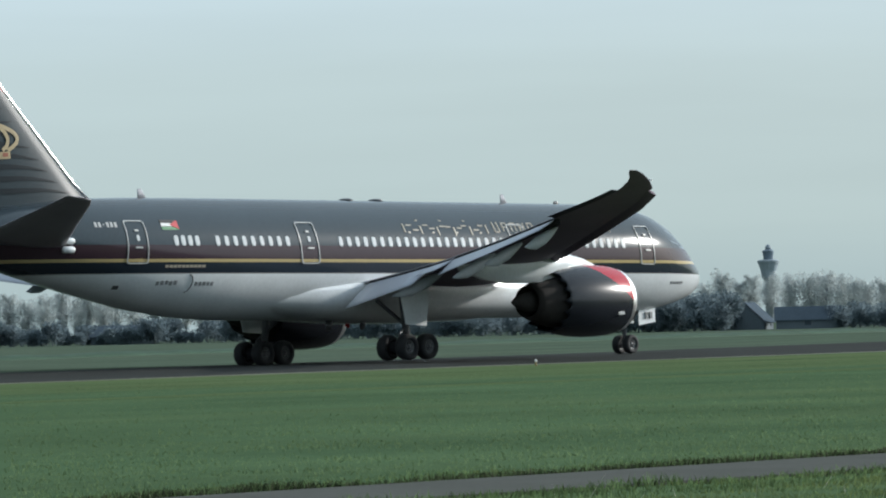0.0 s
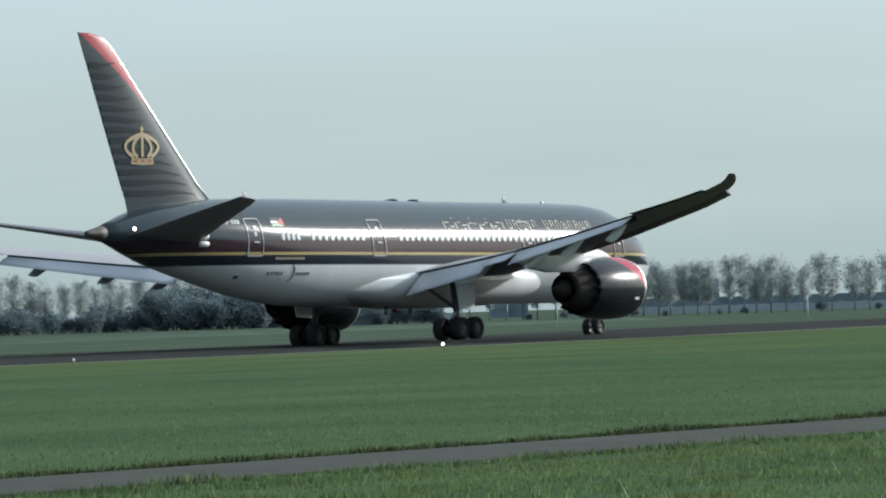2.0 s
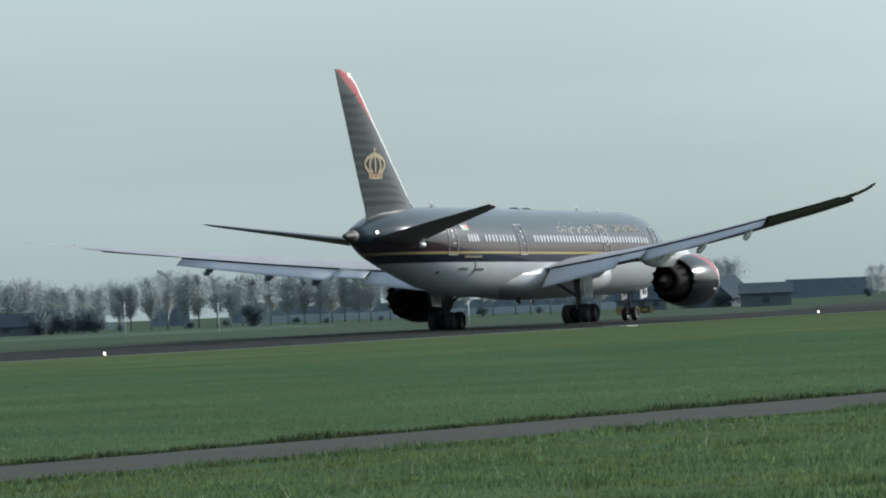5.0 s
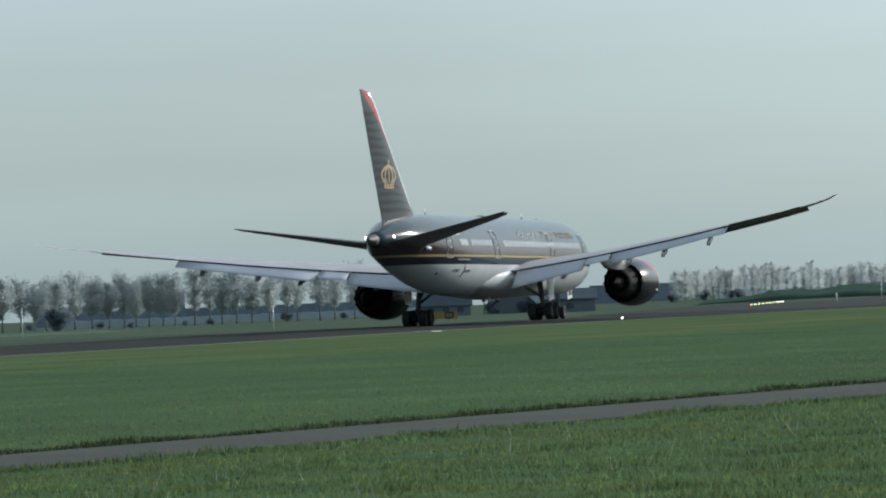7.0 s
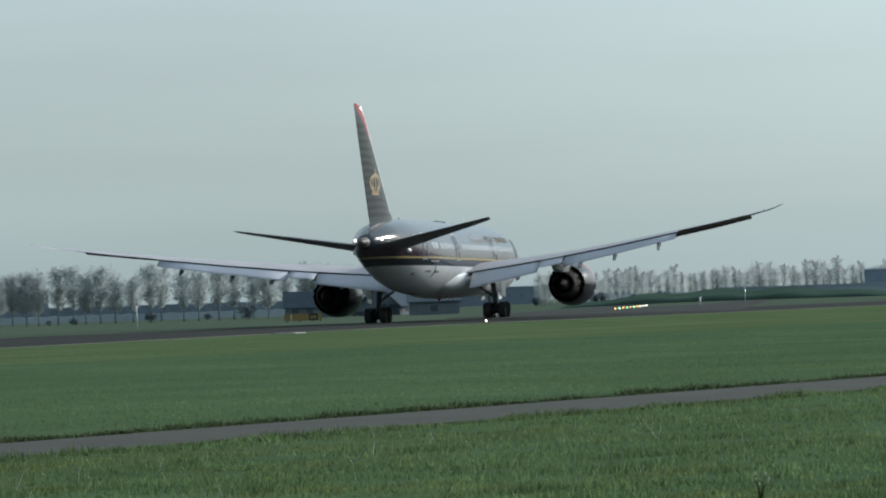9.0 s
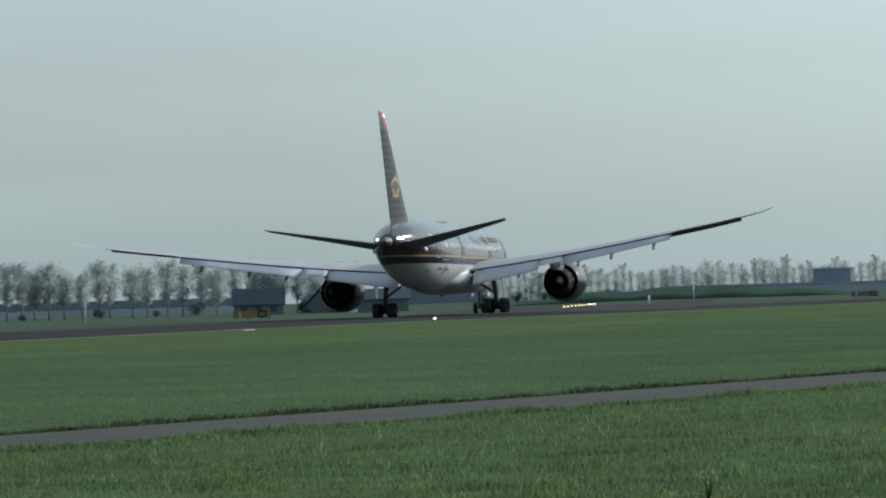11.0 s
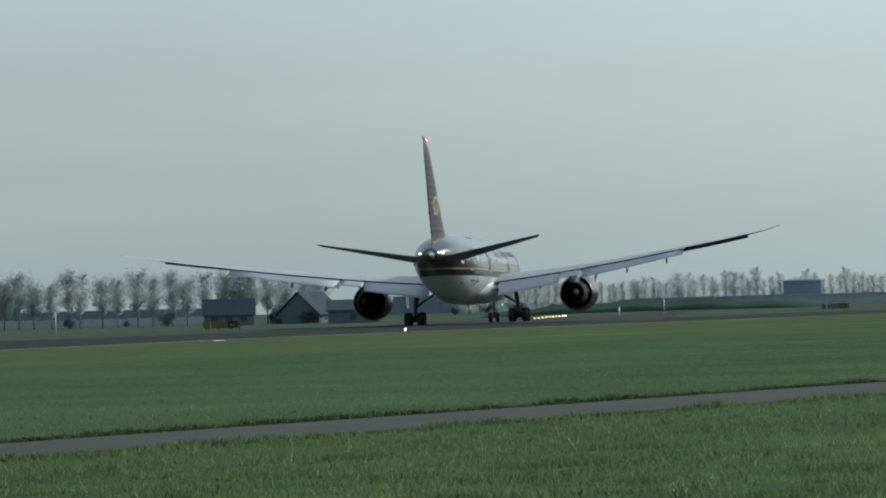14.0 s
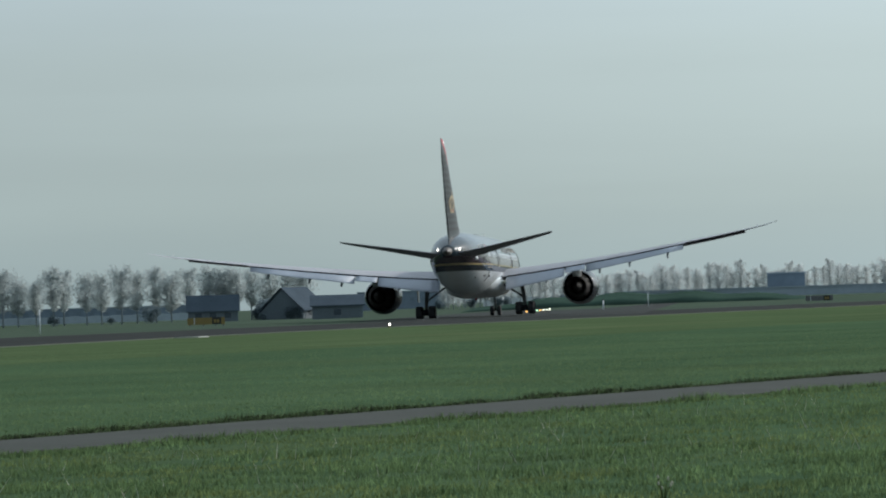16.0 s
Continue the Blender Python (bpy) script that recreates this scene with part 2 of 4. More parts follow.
def grass_material(name, dark, light, dry):
    m = mat(name, light, 1.0, 0.0, 0.2, 0.12, 3.0, 0.4, spec=0.0)
    n, l = m.node_tree.nodes, m.node_tree.links
    mul = [k for k in n if k.type == "MIX"][0]
    tc = [k for k in n if k.type == "TEX_COORD"][0]
    mp = n.new("ShaderNodeMapping")
    mp.inputs["Rotation"].default_value = (0, 0, radians(-8))
    mp.inputs["Scale"].default_value = (0.02, 0.11, 0.1)
    l.new(tc.outputs["Object"], mp.inputs[0])
    big = n.new("ShaderNodeTexNoise")
    big.inputs["Scale"].default_value, big.inputs["Detail"].default_value = 1.0, 6.0
    l.new(mp.outputs[0], big.inputs[0])
    ramp = n.new("ShaderNodeValToRGB")
    els = ramp.color_ramp.elements
    els[0].position, els[0].color = 0.25, (*dark, 1)
    els[1].position, els[1].color = 0.8, (*dry, 1)
    e = els.new(0.52)
    e.color = (*light, 1)
    l.new(big.outputs[0], ramp.inputs[0])
    l.new(ramp.outputs[0], mul.inputs[6])
    return m


M_GRASS = grass_material("grass_field", (0.064, 0.11, 0.060), (0.075, 0.124, 0.066), (0.100, 0.140, 0.071))
# same grass farther off, with the haze put into its colour
M_HAZYGRASS = grass_material("hazed_far_grass", (0.078, 0.108, 0.080), (0.088, 0.120, 0.088), (0.104, 0.130, 0.092))
M_VERGE = grass_material("verge_grass", (0.078, 0.118, 0.058), (0.095, 0.136, 0.066), (0.125, 0.150, 0.076))
M_SHOULDER = mat("shoulder_gravel", (0.14, 0.15, 0.12), 0.95, 0.0, 0.25, 0.1, 3.0, spec=0.05)
M_ASPHALT = mat("runway_asphalt", (0.036, 0.039, 0.037), 0.95, 0.0, 0.18, 0.08, 4.0, spec=0.03)
M_TAXI = mat("taxiway_asphalt", (0.055, 0.06, 0.057), 0.95, 0.0, 0.15, 0.08, 4.0, spec=0.03)
M_ROAD = mat("road_asphalt", (0.082, 0.087, 0.079), 1.0, 0.0, 0.14, 0.4, 12.0, spec=0.05)
M_CONCRETE = mat("concrete", (0.42, 0.42, 0.40), 0.8, 0.0, 0.15, 0.5, 8.0, 0.2)

RADII = [4, 8, 14, 20, 26, 32, 38, 44, 50, 58, 66, 76, 88, 100, 110, 120, 130, 140, 150, 160, 170, 180, 190, 200, 210, 220, 230, 240, 250, 260, 270, 285, 300, 320, 340, 360, 390, 420, 450, 490, 520, 580, 640, 720, 800, 900, 1000, 1150, 1400, 1800, 2500, 3500, 4800]
gv, gf = [(0, 0, 0)], []
AZ = 360
for r in RADII:
    for j in range(AZ):
        p = at(360.0 * j / AZ, r)
        gv.append((p.x, p.y, ground_z(p.x, p.y)))
for j in range(AZ):
    gf.append((0, 1 + j, 1 + (j + 1) % AZ))
for i in range(len(RADII) - 1):
    for j in range(AZ):
        a, b = 1 + i * AZ + j, 1 + i * AZ + (j + 1) % AZ
        gf.append((a, a + AZ, b + AZ, b))
RW, RB = 121.0, 0.140  # near edge of the runway: y = RW + RB * x
ground_mesh = mesh("ground", gv, gf, M_GRASS)
ground_mesh.materials.append(M_HAZYGRASS)
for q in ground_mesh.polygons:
    if q.center.y > RW + 16 + RB * q.center.x:  # beyond the runway the grass is greyed by painted haze
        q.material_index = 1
ground = thing("ground", ground_mesh, "flat mown green airfield grass with drier streaks", "grass field", kind="structure")


def strip(name, near, far, x0, x1, z, material, pieces=260):
    """A paved strip between two edges y = a + b * x, as a thin slab that follows the ground."""
    v, f = [], []
    for i in range(pieces + 1):
        x = x0 + (x1 - x0) * i / pieces
        for a, b in (near, far):
            y = a + b * x
            v += [(x, y, ground_z(x, y) + z), (x, y, ground_z(x, y) - 0.2)]
    for i in range(pieces):
        a, b = 4 * i, 4 * i + 4
        f += [(a, b, b + 2, a + 2), (a, a + 1, b + 1, b), (a + 2, b + 2, b + 3, a + 3)]
    f += [(0, 2, 3, 1), (4 * pieces, 4 * pieces + 1, 4 * pieces + 3, 4 * pieces + 2)]
    return mesh(name, v, f, material, False)


thing("runway", strip("runway", (RW, RB), (RW + 32, RB), -900, 2600, 0.03, M_ASPHALT), "dark grey asphalt runway", "runway", kind="structure")
thing("taxiway", strip("taxiway", (7.0, 0.456), (36.5, 0.456), 395, 900, 0.036, M_TAXI), "paler asphalt exit taxiway leaving the runway", "taxiway", kind="structure")
thing("mown_verge", strip("mown_verge", (84.0, 0.06), (RW - 1.2, RB), -300, 1200, 0.012, M_VERGE), "paler, drier mown grass strip beside the runway", "grass strip", kind="structure")
thing("runway_shoulder", strip("runway_shoulder", (RW - 1.8, RB), (RW - 0.01, RB), -900, 2600, 0.022, M_SHOULDER), "narrow pale gravelly shoulder along the runway", "shoulder", kind="structure")
ROAD_NEAR, ROAD_FAR = (31.5, 0.0219), (34.0, 0.0390)
thing("road", strip("road", ROAD_NEAR, ROAD_FAR, -100, 400, 0.03, M_ROAD), "narrow grey asphalt service road through the grass", "road", kind="structure")

# ---- grass blades beside the road, and the ragged edges of the turf ----
rng = random.Random(4)
M_BLADE = mat("grass_blades", (0.102, 0.158, 0.07), 0.9, 0.0, 0.42, 0.5, 3.0, island=0.4, spec=0.0)
M_DRYSTALK = mat("pale_stalks", (0.42, 0.42, 0.34), 0.9, 0.0, 0.2, 0.5, 3.0, spec=0.0)
M_OLIVE = mat("olive_grass_blades", (0.120, 0.162, 0.064), 0.9, 0.0, 0.3, 0.5, 3.0, island=0.4, spec=0.0)
# blue-grey instead of green: distance haze put into the shrubs' colour
M_SHRUB = mat("hazed_shrub_leaves", (0.17, 0.22, 0.245), 0.9, 0.0, 0.2, 0.2, 2.0, island=0.1, spec=0.0)
M_DITCH = mat("rank_grass", (0.035, 0.072, 0.045), 0.8, 0.0, 0.2, 0.2, 2.0, island=0.3, spec=0.2)
# edge grass darkened: the shaded side of the verge is put into its colour
M_EDGE_SHADE = mat("edge_shade_blades", (0.05, 0.062, 0.028), 0.8, 0.0, 0.2, 0.3, 3.0, island=0.4, spec=0.2)


def blades(spots, hmin, hmax, width):
    v, f = [], []
    for x, y in spots:
        tuft = 0.5 + 1.1 * max(0.0, 0.45 + noise.noise(Vector((x * 0.55, y * 0.9, 2))) + 0.5 * noise.noise(Vector((x * 1.7, y * 2.4, 6))))
        a, hgt, lean = rng.uniform(0, 6.283), rng.uniform(hmin, hmax) * tuft, rng.uniform(0.1, 0.9)
        dx, dy = math.cos(a) * width, math.sin(a) * width
        la = rng.uniform(0, 6.283)
        tx, ty = x + math.cos(la) * hgt * lean, y + math.sin(la) * hgt * lean
        o = len(v)
        v += [(x - dx, y - dy, -0.01), (x + dx, y + dy, -0.01), (tx, ty, hgt)]
        f.append((o, o + 1, o + 2))
    return v, f


def plain(name, vf, material):
    me = bpy.data.meshes.new(name)
    me.from_pydata(vf[0], [], vf[1])
    me.materials.append(material)
    me.update()
    return me


spots = []
while len(spots) < 190000:
    r, b = 34.0 * (120.0 / 34.0) ** rng.random(), rng.uniform(42, 74)
    p = at(b, r)
    if ROAD_NEAR[0] - 0.05 + ROAD_NEAR[1] * p.x < p.y < ROAD_FAR[0] + 0.05 + ROAD_FAR[1] * p.x or p.y > 37.5:
        continue
    if noise.noise(Vector((p.x * 0.5, p.y * 0.9, 0))) < rng.uniform(-0.7, 0.35):
        continue
    spots.append((p.x, p.y))
for m in (M_BLADE, M_OLIVE, M_SHRUB):
    leafy(m)


def olive(x, y):
    return noise.noise(Vector((x * 0.10, y * 0.35, 3.0))) + 0.5 * noise.noise(Vector((x * 0.7, y * 1.6, 5.0)))


green = [q for q in spots if olive(*q) < 0.05]
yellow = [q for q in spots if olive(*q) >= 0.05]
thing("grass_blades", plain("grass_blades", blades(green, 0.02, 0.075, 0.009), M_BLADE), "short uneven green grass beside the road", "grass", kind="stuff")
thing("olive_grass_blades", plain("olive_grass_blades", blades(yellow, 0.012, 0.05, 0.009), M_OLIVE), "patches of shorter yellowish grass beside the road", "grass", kind="stuff")
field = []
while len(field) < 110000:
    x, y = rng.uniform(34, 190), 35.4 + rng.expovariate(1 / 22.0)
    if y < ROAD_FAR[0] + 0.3 + ROAD_FAR[1] * x or y > 120 or not 43 < math.degrees(math.atan2(x, y)) < 69:
        continue
    if noise.noise(Vector((x * 0.3, y * 0.3, 1))) < rng.uniform(-0.9, 0.5):
        continue
    field.append((x, y))
thing("field_grass_blades", plain("field_grass_blades", blades(field, 0.012, 0.04, 0.014), leafy(mat("field_blades", (0.122, 0.182, 0.090), 0.9, 0.0, 0.2, 0.12, 2.0, island=0.12, spec=0.0))), "short mown grass of the airfield", "grass", kind="stuff")
pale = [(rng.uniform(34, 70), rng.uniform(20, 31)) for _ in range(260)]
thing("pale_grass_stalks", plain("pale_grass_stalks", blades(pale, 0.08, 0.22, 0.006), M_DRYSTALK), "scattered pale dry grass stalks", "grass", kind="stuff")
edge, lip = [], []
for i in range(70000):
    x = rng.uniform(30, 125)
    if rng.random() < 0.72:
        y = ROAD_FAR[0] + 0.03 + ROAD_FAR[1] * x + abs(rng.gauss(0, 0.30)) + 0.1 * noise.noise(Vector((x * 0.8, 3, 0)))
        (edge if rng.random() < 0.7 else lip).append((x, y))
    else:
        y = ROAD_NEAR[0] + 0.02 + ROAD_NEAR[1] * x + 0.35 * noise.noise(Vector((x * 0.6, 0, 9))) - abs(rng.gauss(0, 0.3))
        (edge if rng.random() < 0.12 else lip).append((x, y))
thing("road_edge_grass", plain("road_edge_grass", blades(edge, 0.03, 0.095, 0.014), M_EDGE_SHADE), "longer ragged grass along the road edges, bank's shade painted in", "grass", kind="stuff")
thing("road_edge_tufts", plain("road_edge_tufts", blades(lip, 0.03, 0.10, 0.010), M_BLADE), "green tufts along the road edges", "grass", kind="stuff")


# a low rough bank of rank grass along a ditch
bank = []
for i in range(241):
    x = 60 + 391 * i / 240
    y = 207.5 + 0.197 * x
    h = 0.42 + 0.16 * noise.noise(Vector((x * 0.15, 0, 4))) + 0.08 * noise.noise(Vector((x * 0.9, 2, 4)))
    h *= 1 - step(415, 451, x)
    bank.append([(x, y + d, ground_z(x, y) - 0.1 + h * u) for d, u in ((-2.2, 0), (-1.2, 0.7), (-0.4, 1), (0.5, 1), (1.3, 0.6), (2.2, 0))])
thing("ditch_bank", mesh("ditch_bank", *loft(bank), M_DITCH), "long low bank of dark rank grass along a ditch", "grass bank", kind="structure")


def weed(bearing, r, seed):
    """Thin leaning stalks with pale seed heads over a rosette of leaves."""
    q = random.Random(seed)
    p = at(bearing, r)
    t = thing("weed", None, "tall weed with pale seed heads in the rough grass", "weed", "weeds in the grass", at=Matrix.Translation((p.x, p.y, 0)))
    for k in range(6):
        a, h = q.uniform(0, 6.283), q.uniform(0.12, 0.23)
        tip = Vector((math.cos(a) * h * 0.45, math.sin(a) * h * 0.45, h))
        st = part("stalk", mesh("stalk", *tube([(0, 0, -0.02), tuple(tip * 0.5 + Vector((0, 0, 0.03))), tuple(tip)], [0.005, 0.004, 0.003], 5), M_OLIVE), t)
        head = [(tip.x + 0.010 * c * math.cos(j), tip.y + 0.010 * c * math.sin(j), tip.z + z) for c, z in ((0.3, -0.016), (1, -0.004), (0.9, 0.012), (0.2, 0.022)) for j in (0, 1.05, 2.09, 3.14, 4.19, 5.24)]
        part("seed_head", mesh("seed_head", *loft([head[6 * n:6 * n + 6] for n in range(4)]), M_DRYSTALK), st, "pale seed head")
    for k in range(7):
        a, h = q.uniform(0, 6.283), q.uniform(0.05, 0.10)
        c, d = math.cos(a), math.sin(a)
        v = [(0.006 * d, -0.006 * c, 0), (-0.006 * d, 0.006 * c, 0), (c * h * 0.5 - 0.016 * d, d * h * 0.5 + 0.016 * c, h * 0.7), (c * h * 0.5 + 0.016 * d, d * h * 0.5 - 0.016 * c, h * 0.7), (c * h, d * h, h * 0.6)]
        part("leaf", mesh("leaf", v, [(0, 1, 2, 3), (3, 2, 4)], M_OLIVE, False), t)


for wb, wr, seed in ((64.82, 40.4, 1),):
    weed(wb, wr, seed)

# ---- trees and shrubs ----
# bark and leaves are pale and bluish to hold the distance haze
M_BARK = mat("hazed_tree_bark", (0.27, 0.31, 0.34), 0.9, 0.0, 0.25, 1.0, 8.0)
M_FARLEAF = mat("hazed_far_leaves", (0.60, 0.63, 0.63), 0.9, 0.0, 0.15, 0.2, 2.0, island=0.12, spec=0.1)
M_LEAF = mat("hazed_autumn_leaves", (0.50, 0.545, 0.545), 0.9, 0.0, 0.15, 0.2, 2.0, island=0.12, spec=0.0)

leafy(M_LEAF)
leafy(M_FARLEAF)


def leaf_cloud(rng, centres, count, size):
    """Small tilted leaf clumps round centres (x, y, z, radius)."""
    v, f = [], []
    for i in range(count):
        cx, cy, cz, cr = rng.choice(centres)
        w = Vector((rng.gauss(0, 1), rng.gauss(0, 1), rng.gauss(0, 1))).normalized() * cr * rng.random() ** 0.45
        p = Vector((cx, cy, cz)) + Vector((w.x, w.y, w.z * 1.15))
        a = Vector((rng.gauss(0, 1), rng.gauss(0, 1), rng.gauss(0, 1))).normalized()
        u = a.orthogonal().normalized() * size * rng.uniform(0.5, 1.1)
        t = a.cross(u) * rng.uniform(0.6, 1.0)
        o = len(v)
        v += [p - u, p + t, p + u * 0.9, p - t * 0.8]
        f.append((o, o + 1, o + 2, o + 3))
    return v, f


def tree(seed, height, spread, bare, count, label, leaf):
    g = random.Random(seed)
    h0 = height * bare
    bits = [tube([(0, 0, -0.4), (g.uniform(-.1, .1), 0, h0), (g.uniform(-.3, .3), g.uniform(-.3, .3), height * 0.72), (0, 0, height * 0.93)], [0.24, 0.17, 0.09, 0.03], 7)]
    centres = []
    for i in range(15):
        z = h0 + (height * 0.93 - h0) * (i + g.random()) / 15.0
        u = (z - h0) / (height - h0)
        reach = spread * (0.35 + 0.75 * math.sin(math.pi * min(1, 0.12 + u * 0.88)) ** 0.8) * g.uniform(0.6, 1.1)
        a = i * 2.4 + g.uniform(-.5, .5)
        tip = (math.cos(a) * reach * 0.75, math.sin(a) * reach * 0.75, z + reach * 0.5)
        bits.append(tube([(0, 0, z - 0.5), tuple(Vector(tip) * 0.5 + Vector((0, 0, z * 0.5 - 0.2))), tip], [0.07, 0.045, 0.015], 5))
        centres.append((tip[0], tip[1], tip[2] - 0.2, reach * g.uniform(0.42, 0.66)))
        centres.append((tip[0] * 0.35, tip[1] * 0.35, z, reach * 0.5))
    t = thing("tree", None, label, "tree", "trees behind the airfield")
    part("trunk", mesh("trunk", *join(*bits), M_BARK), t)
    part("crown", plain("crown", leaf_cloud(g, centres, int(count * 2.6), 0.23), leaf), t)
    return t


ROW_LABEL = "slender half-bare autumn tree in a row, haze in its colours"
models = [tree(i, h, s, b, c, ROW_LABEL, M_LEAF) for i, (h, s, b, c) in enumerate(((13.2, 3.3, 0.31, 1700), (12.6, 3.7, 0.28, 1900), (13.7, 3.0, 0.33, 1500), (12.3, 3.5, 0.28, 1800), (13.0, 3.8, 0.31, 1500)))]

far_models = [tree(20 + i, h, s, b, c, "small tree in a distant row, colours paled by painted haze", M_FARLEAF) for i, (h, s, b, c) in enumerate(((14.0, 3.4, 0.16, 1300), (13.0, 3.8, 0.12, 1400), (14.6, 3.0, 0.2, 1200)))]


def plant(model, bearing, r, size, turn):
    p = at(bearing, r)
    m = Matrix.Translation((p.x, p.y, ground_z(p.x, p.y))) @ Matrix.Rotation(turn, 4, "Z")
    ob = copy_thing(model, m)
    ob.scale = (size, size, size)
    return ob


g = random.Random(11)
b = 41.8
while b < 60.8:
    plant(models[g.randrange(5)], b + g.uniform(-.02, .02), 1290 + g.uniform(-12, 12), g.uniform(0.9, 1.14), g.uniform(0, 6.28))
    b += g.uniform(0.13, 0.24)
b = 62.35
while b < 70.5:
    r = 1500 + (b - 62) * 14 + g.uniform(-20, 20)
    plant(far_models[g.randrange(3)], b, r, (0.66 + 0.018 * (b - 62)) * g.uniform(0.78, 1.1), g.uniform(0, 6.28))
    b += g.uniform(0.05, 0.11)
for i, m in enumerate(models):
    p = at(41.5 - 0.3 * i, 1290)
    m.matrix_basis = Matrix.Translation((p.x, p.y, -1.7))


def shrub(seed, w, h, count):
    s = random.Random(seed)
    centres = [(s.uniform(-w, w) * 0.6, s.uniform(-w, w) * 0.4, s.uniform(0.25, 0.75) * h, s.uniform(0.25, 0.45) * h) for _ in range(9)]
    t = thing("shrub", None, "dense rounded shrub at the field edge, haze in its blue-grey", "shrub", "shrubs at the field edge")
    part("stem", mesh("stem", *tube([(0, 0, -0.3), (0.1, 0, h * 0.6)], [0.12, 0.04], 6), M_BARK), t)
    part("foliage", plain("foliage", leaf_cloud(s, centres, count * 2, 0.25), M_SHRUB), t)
    return t


shrubs = [shrub(i, w, h, c) for i, (w, h, c) in enumerate(((3.2, 4.2, 900), (4.5, 5.2, 1300), (2.4, 3.4, 700)))]
g = random.Random(5)
for lo, hi, num, sz in ((41.5, 50.2, 120, 1.15), (50.2, 51.45, 26, 1.75), (52.6, 53.4, 12, 1.1), (53.4, 58.6, 9, 0.6), (60.2, 61.3, 16, 1.0), (58.8, 60.4, 4, 0.7), (62.2, 70, 30, 0.55)):
    for i in range(num):
        bb = lo + (hi - lo) * (i + g.random()) / num
        plant(shrubs[g.randrange(3)], bb, (1265 if bb < 62 else 1480) + g.uniform(-25, 10), sz * g.uniform(0.7, 1.25), g.uniform(0, 6.28))
plant(shrubs[1], 55.16, 820, 0.82, 1.0)
for i, m in enumerate(far_models):
    p = at(39.8 - 0.3 * i, 1290)
    m.matrix_basis = Matrix.Translation((p.x, p.y, -1.7))
for i, m in enumerate(shrubs):
    p = at(41.3 - 0.4 * i, 1270)
    m.matrix_basis = Matrix.Translation((p.x, p.y, -1.7))

mound_rings = []
for k in range(25):
    b = 62.5 + 4.2 * k / 24
    hgt = 2.1 * math.sin(math.pi * k / 24) ** 0.6 * (1 + 0.15 * math.sin(k * 1.3))
    row = []
    for q, u in ((-26, 0), (-14, 0.55), (-4, 1), (4, 1), (14, 0.5), (26, 0)):
        p = at(b, 900 + q)
        row.append((p.x, p.y, ground_z(p.x, p.y) - 0.1 + hgt * u))
    mound_rings.append(row)
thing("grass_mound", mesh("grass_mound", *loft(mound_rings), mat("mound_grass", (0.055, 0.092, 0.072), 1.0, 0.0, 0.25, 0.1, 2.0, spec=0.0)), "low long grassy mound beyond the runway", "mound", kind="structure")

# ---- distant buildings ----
# tower and block walls: distance haze is put into these bluish colours
M_TOWER = mat("haze_tinted_concrete", (0.30, 0.36, 0.41), 0.7, 0.0, 0.1, 0.1, 1.0)
M_HAZYWALL = mat("haze_tinted_wall", (0.36, 0.43, 0.49), 0.8, 0.0, 0.12, 0.05, 0.6)
M_HAZYBLOCK = mat("haze_tinted_block_wall", (0.20, 0.255, 0.31), 0.85, 0.0, 0.12, 0.05, 0.6, spec=0.1)
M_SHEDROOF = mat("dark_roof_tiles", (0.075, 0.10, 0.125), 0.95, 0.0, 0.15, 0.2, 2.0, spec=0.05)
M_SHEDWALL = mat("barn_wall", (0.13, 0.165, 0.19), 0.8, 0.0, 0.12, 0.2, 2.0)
# nearer greenhouses, toned blue-grey for the haze in front of them
M_HAZYGLASS = mat("greenhouse_cladding", (0.36, 0.43, 0.48), 0.5, 0.0, 0.12, 0.05, 0.5)
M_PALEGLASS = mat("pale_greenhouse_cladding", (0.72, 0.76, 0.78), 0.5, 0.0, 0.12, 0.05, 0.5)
M_WINDOW = mat("window_glass", (0.06, 0.08, 0.10), 0.15)
# panes of the far buildings, lightened by painted haze
M_FARPANE = mat("haze_tinted_glass", (0.15, 0.20, 0.25), 0.4)


def facing(bearing, r, z=None):
    p = at(bearing, r)
    return Matrix.Translation((p.x, p.y, ground_z(p.x, p.y) if z is None else z)) @ Matrix.Rotation(radians(-bearing), 4, "Z")


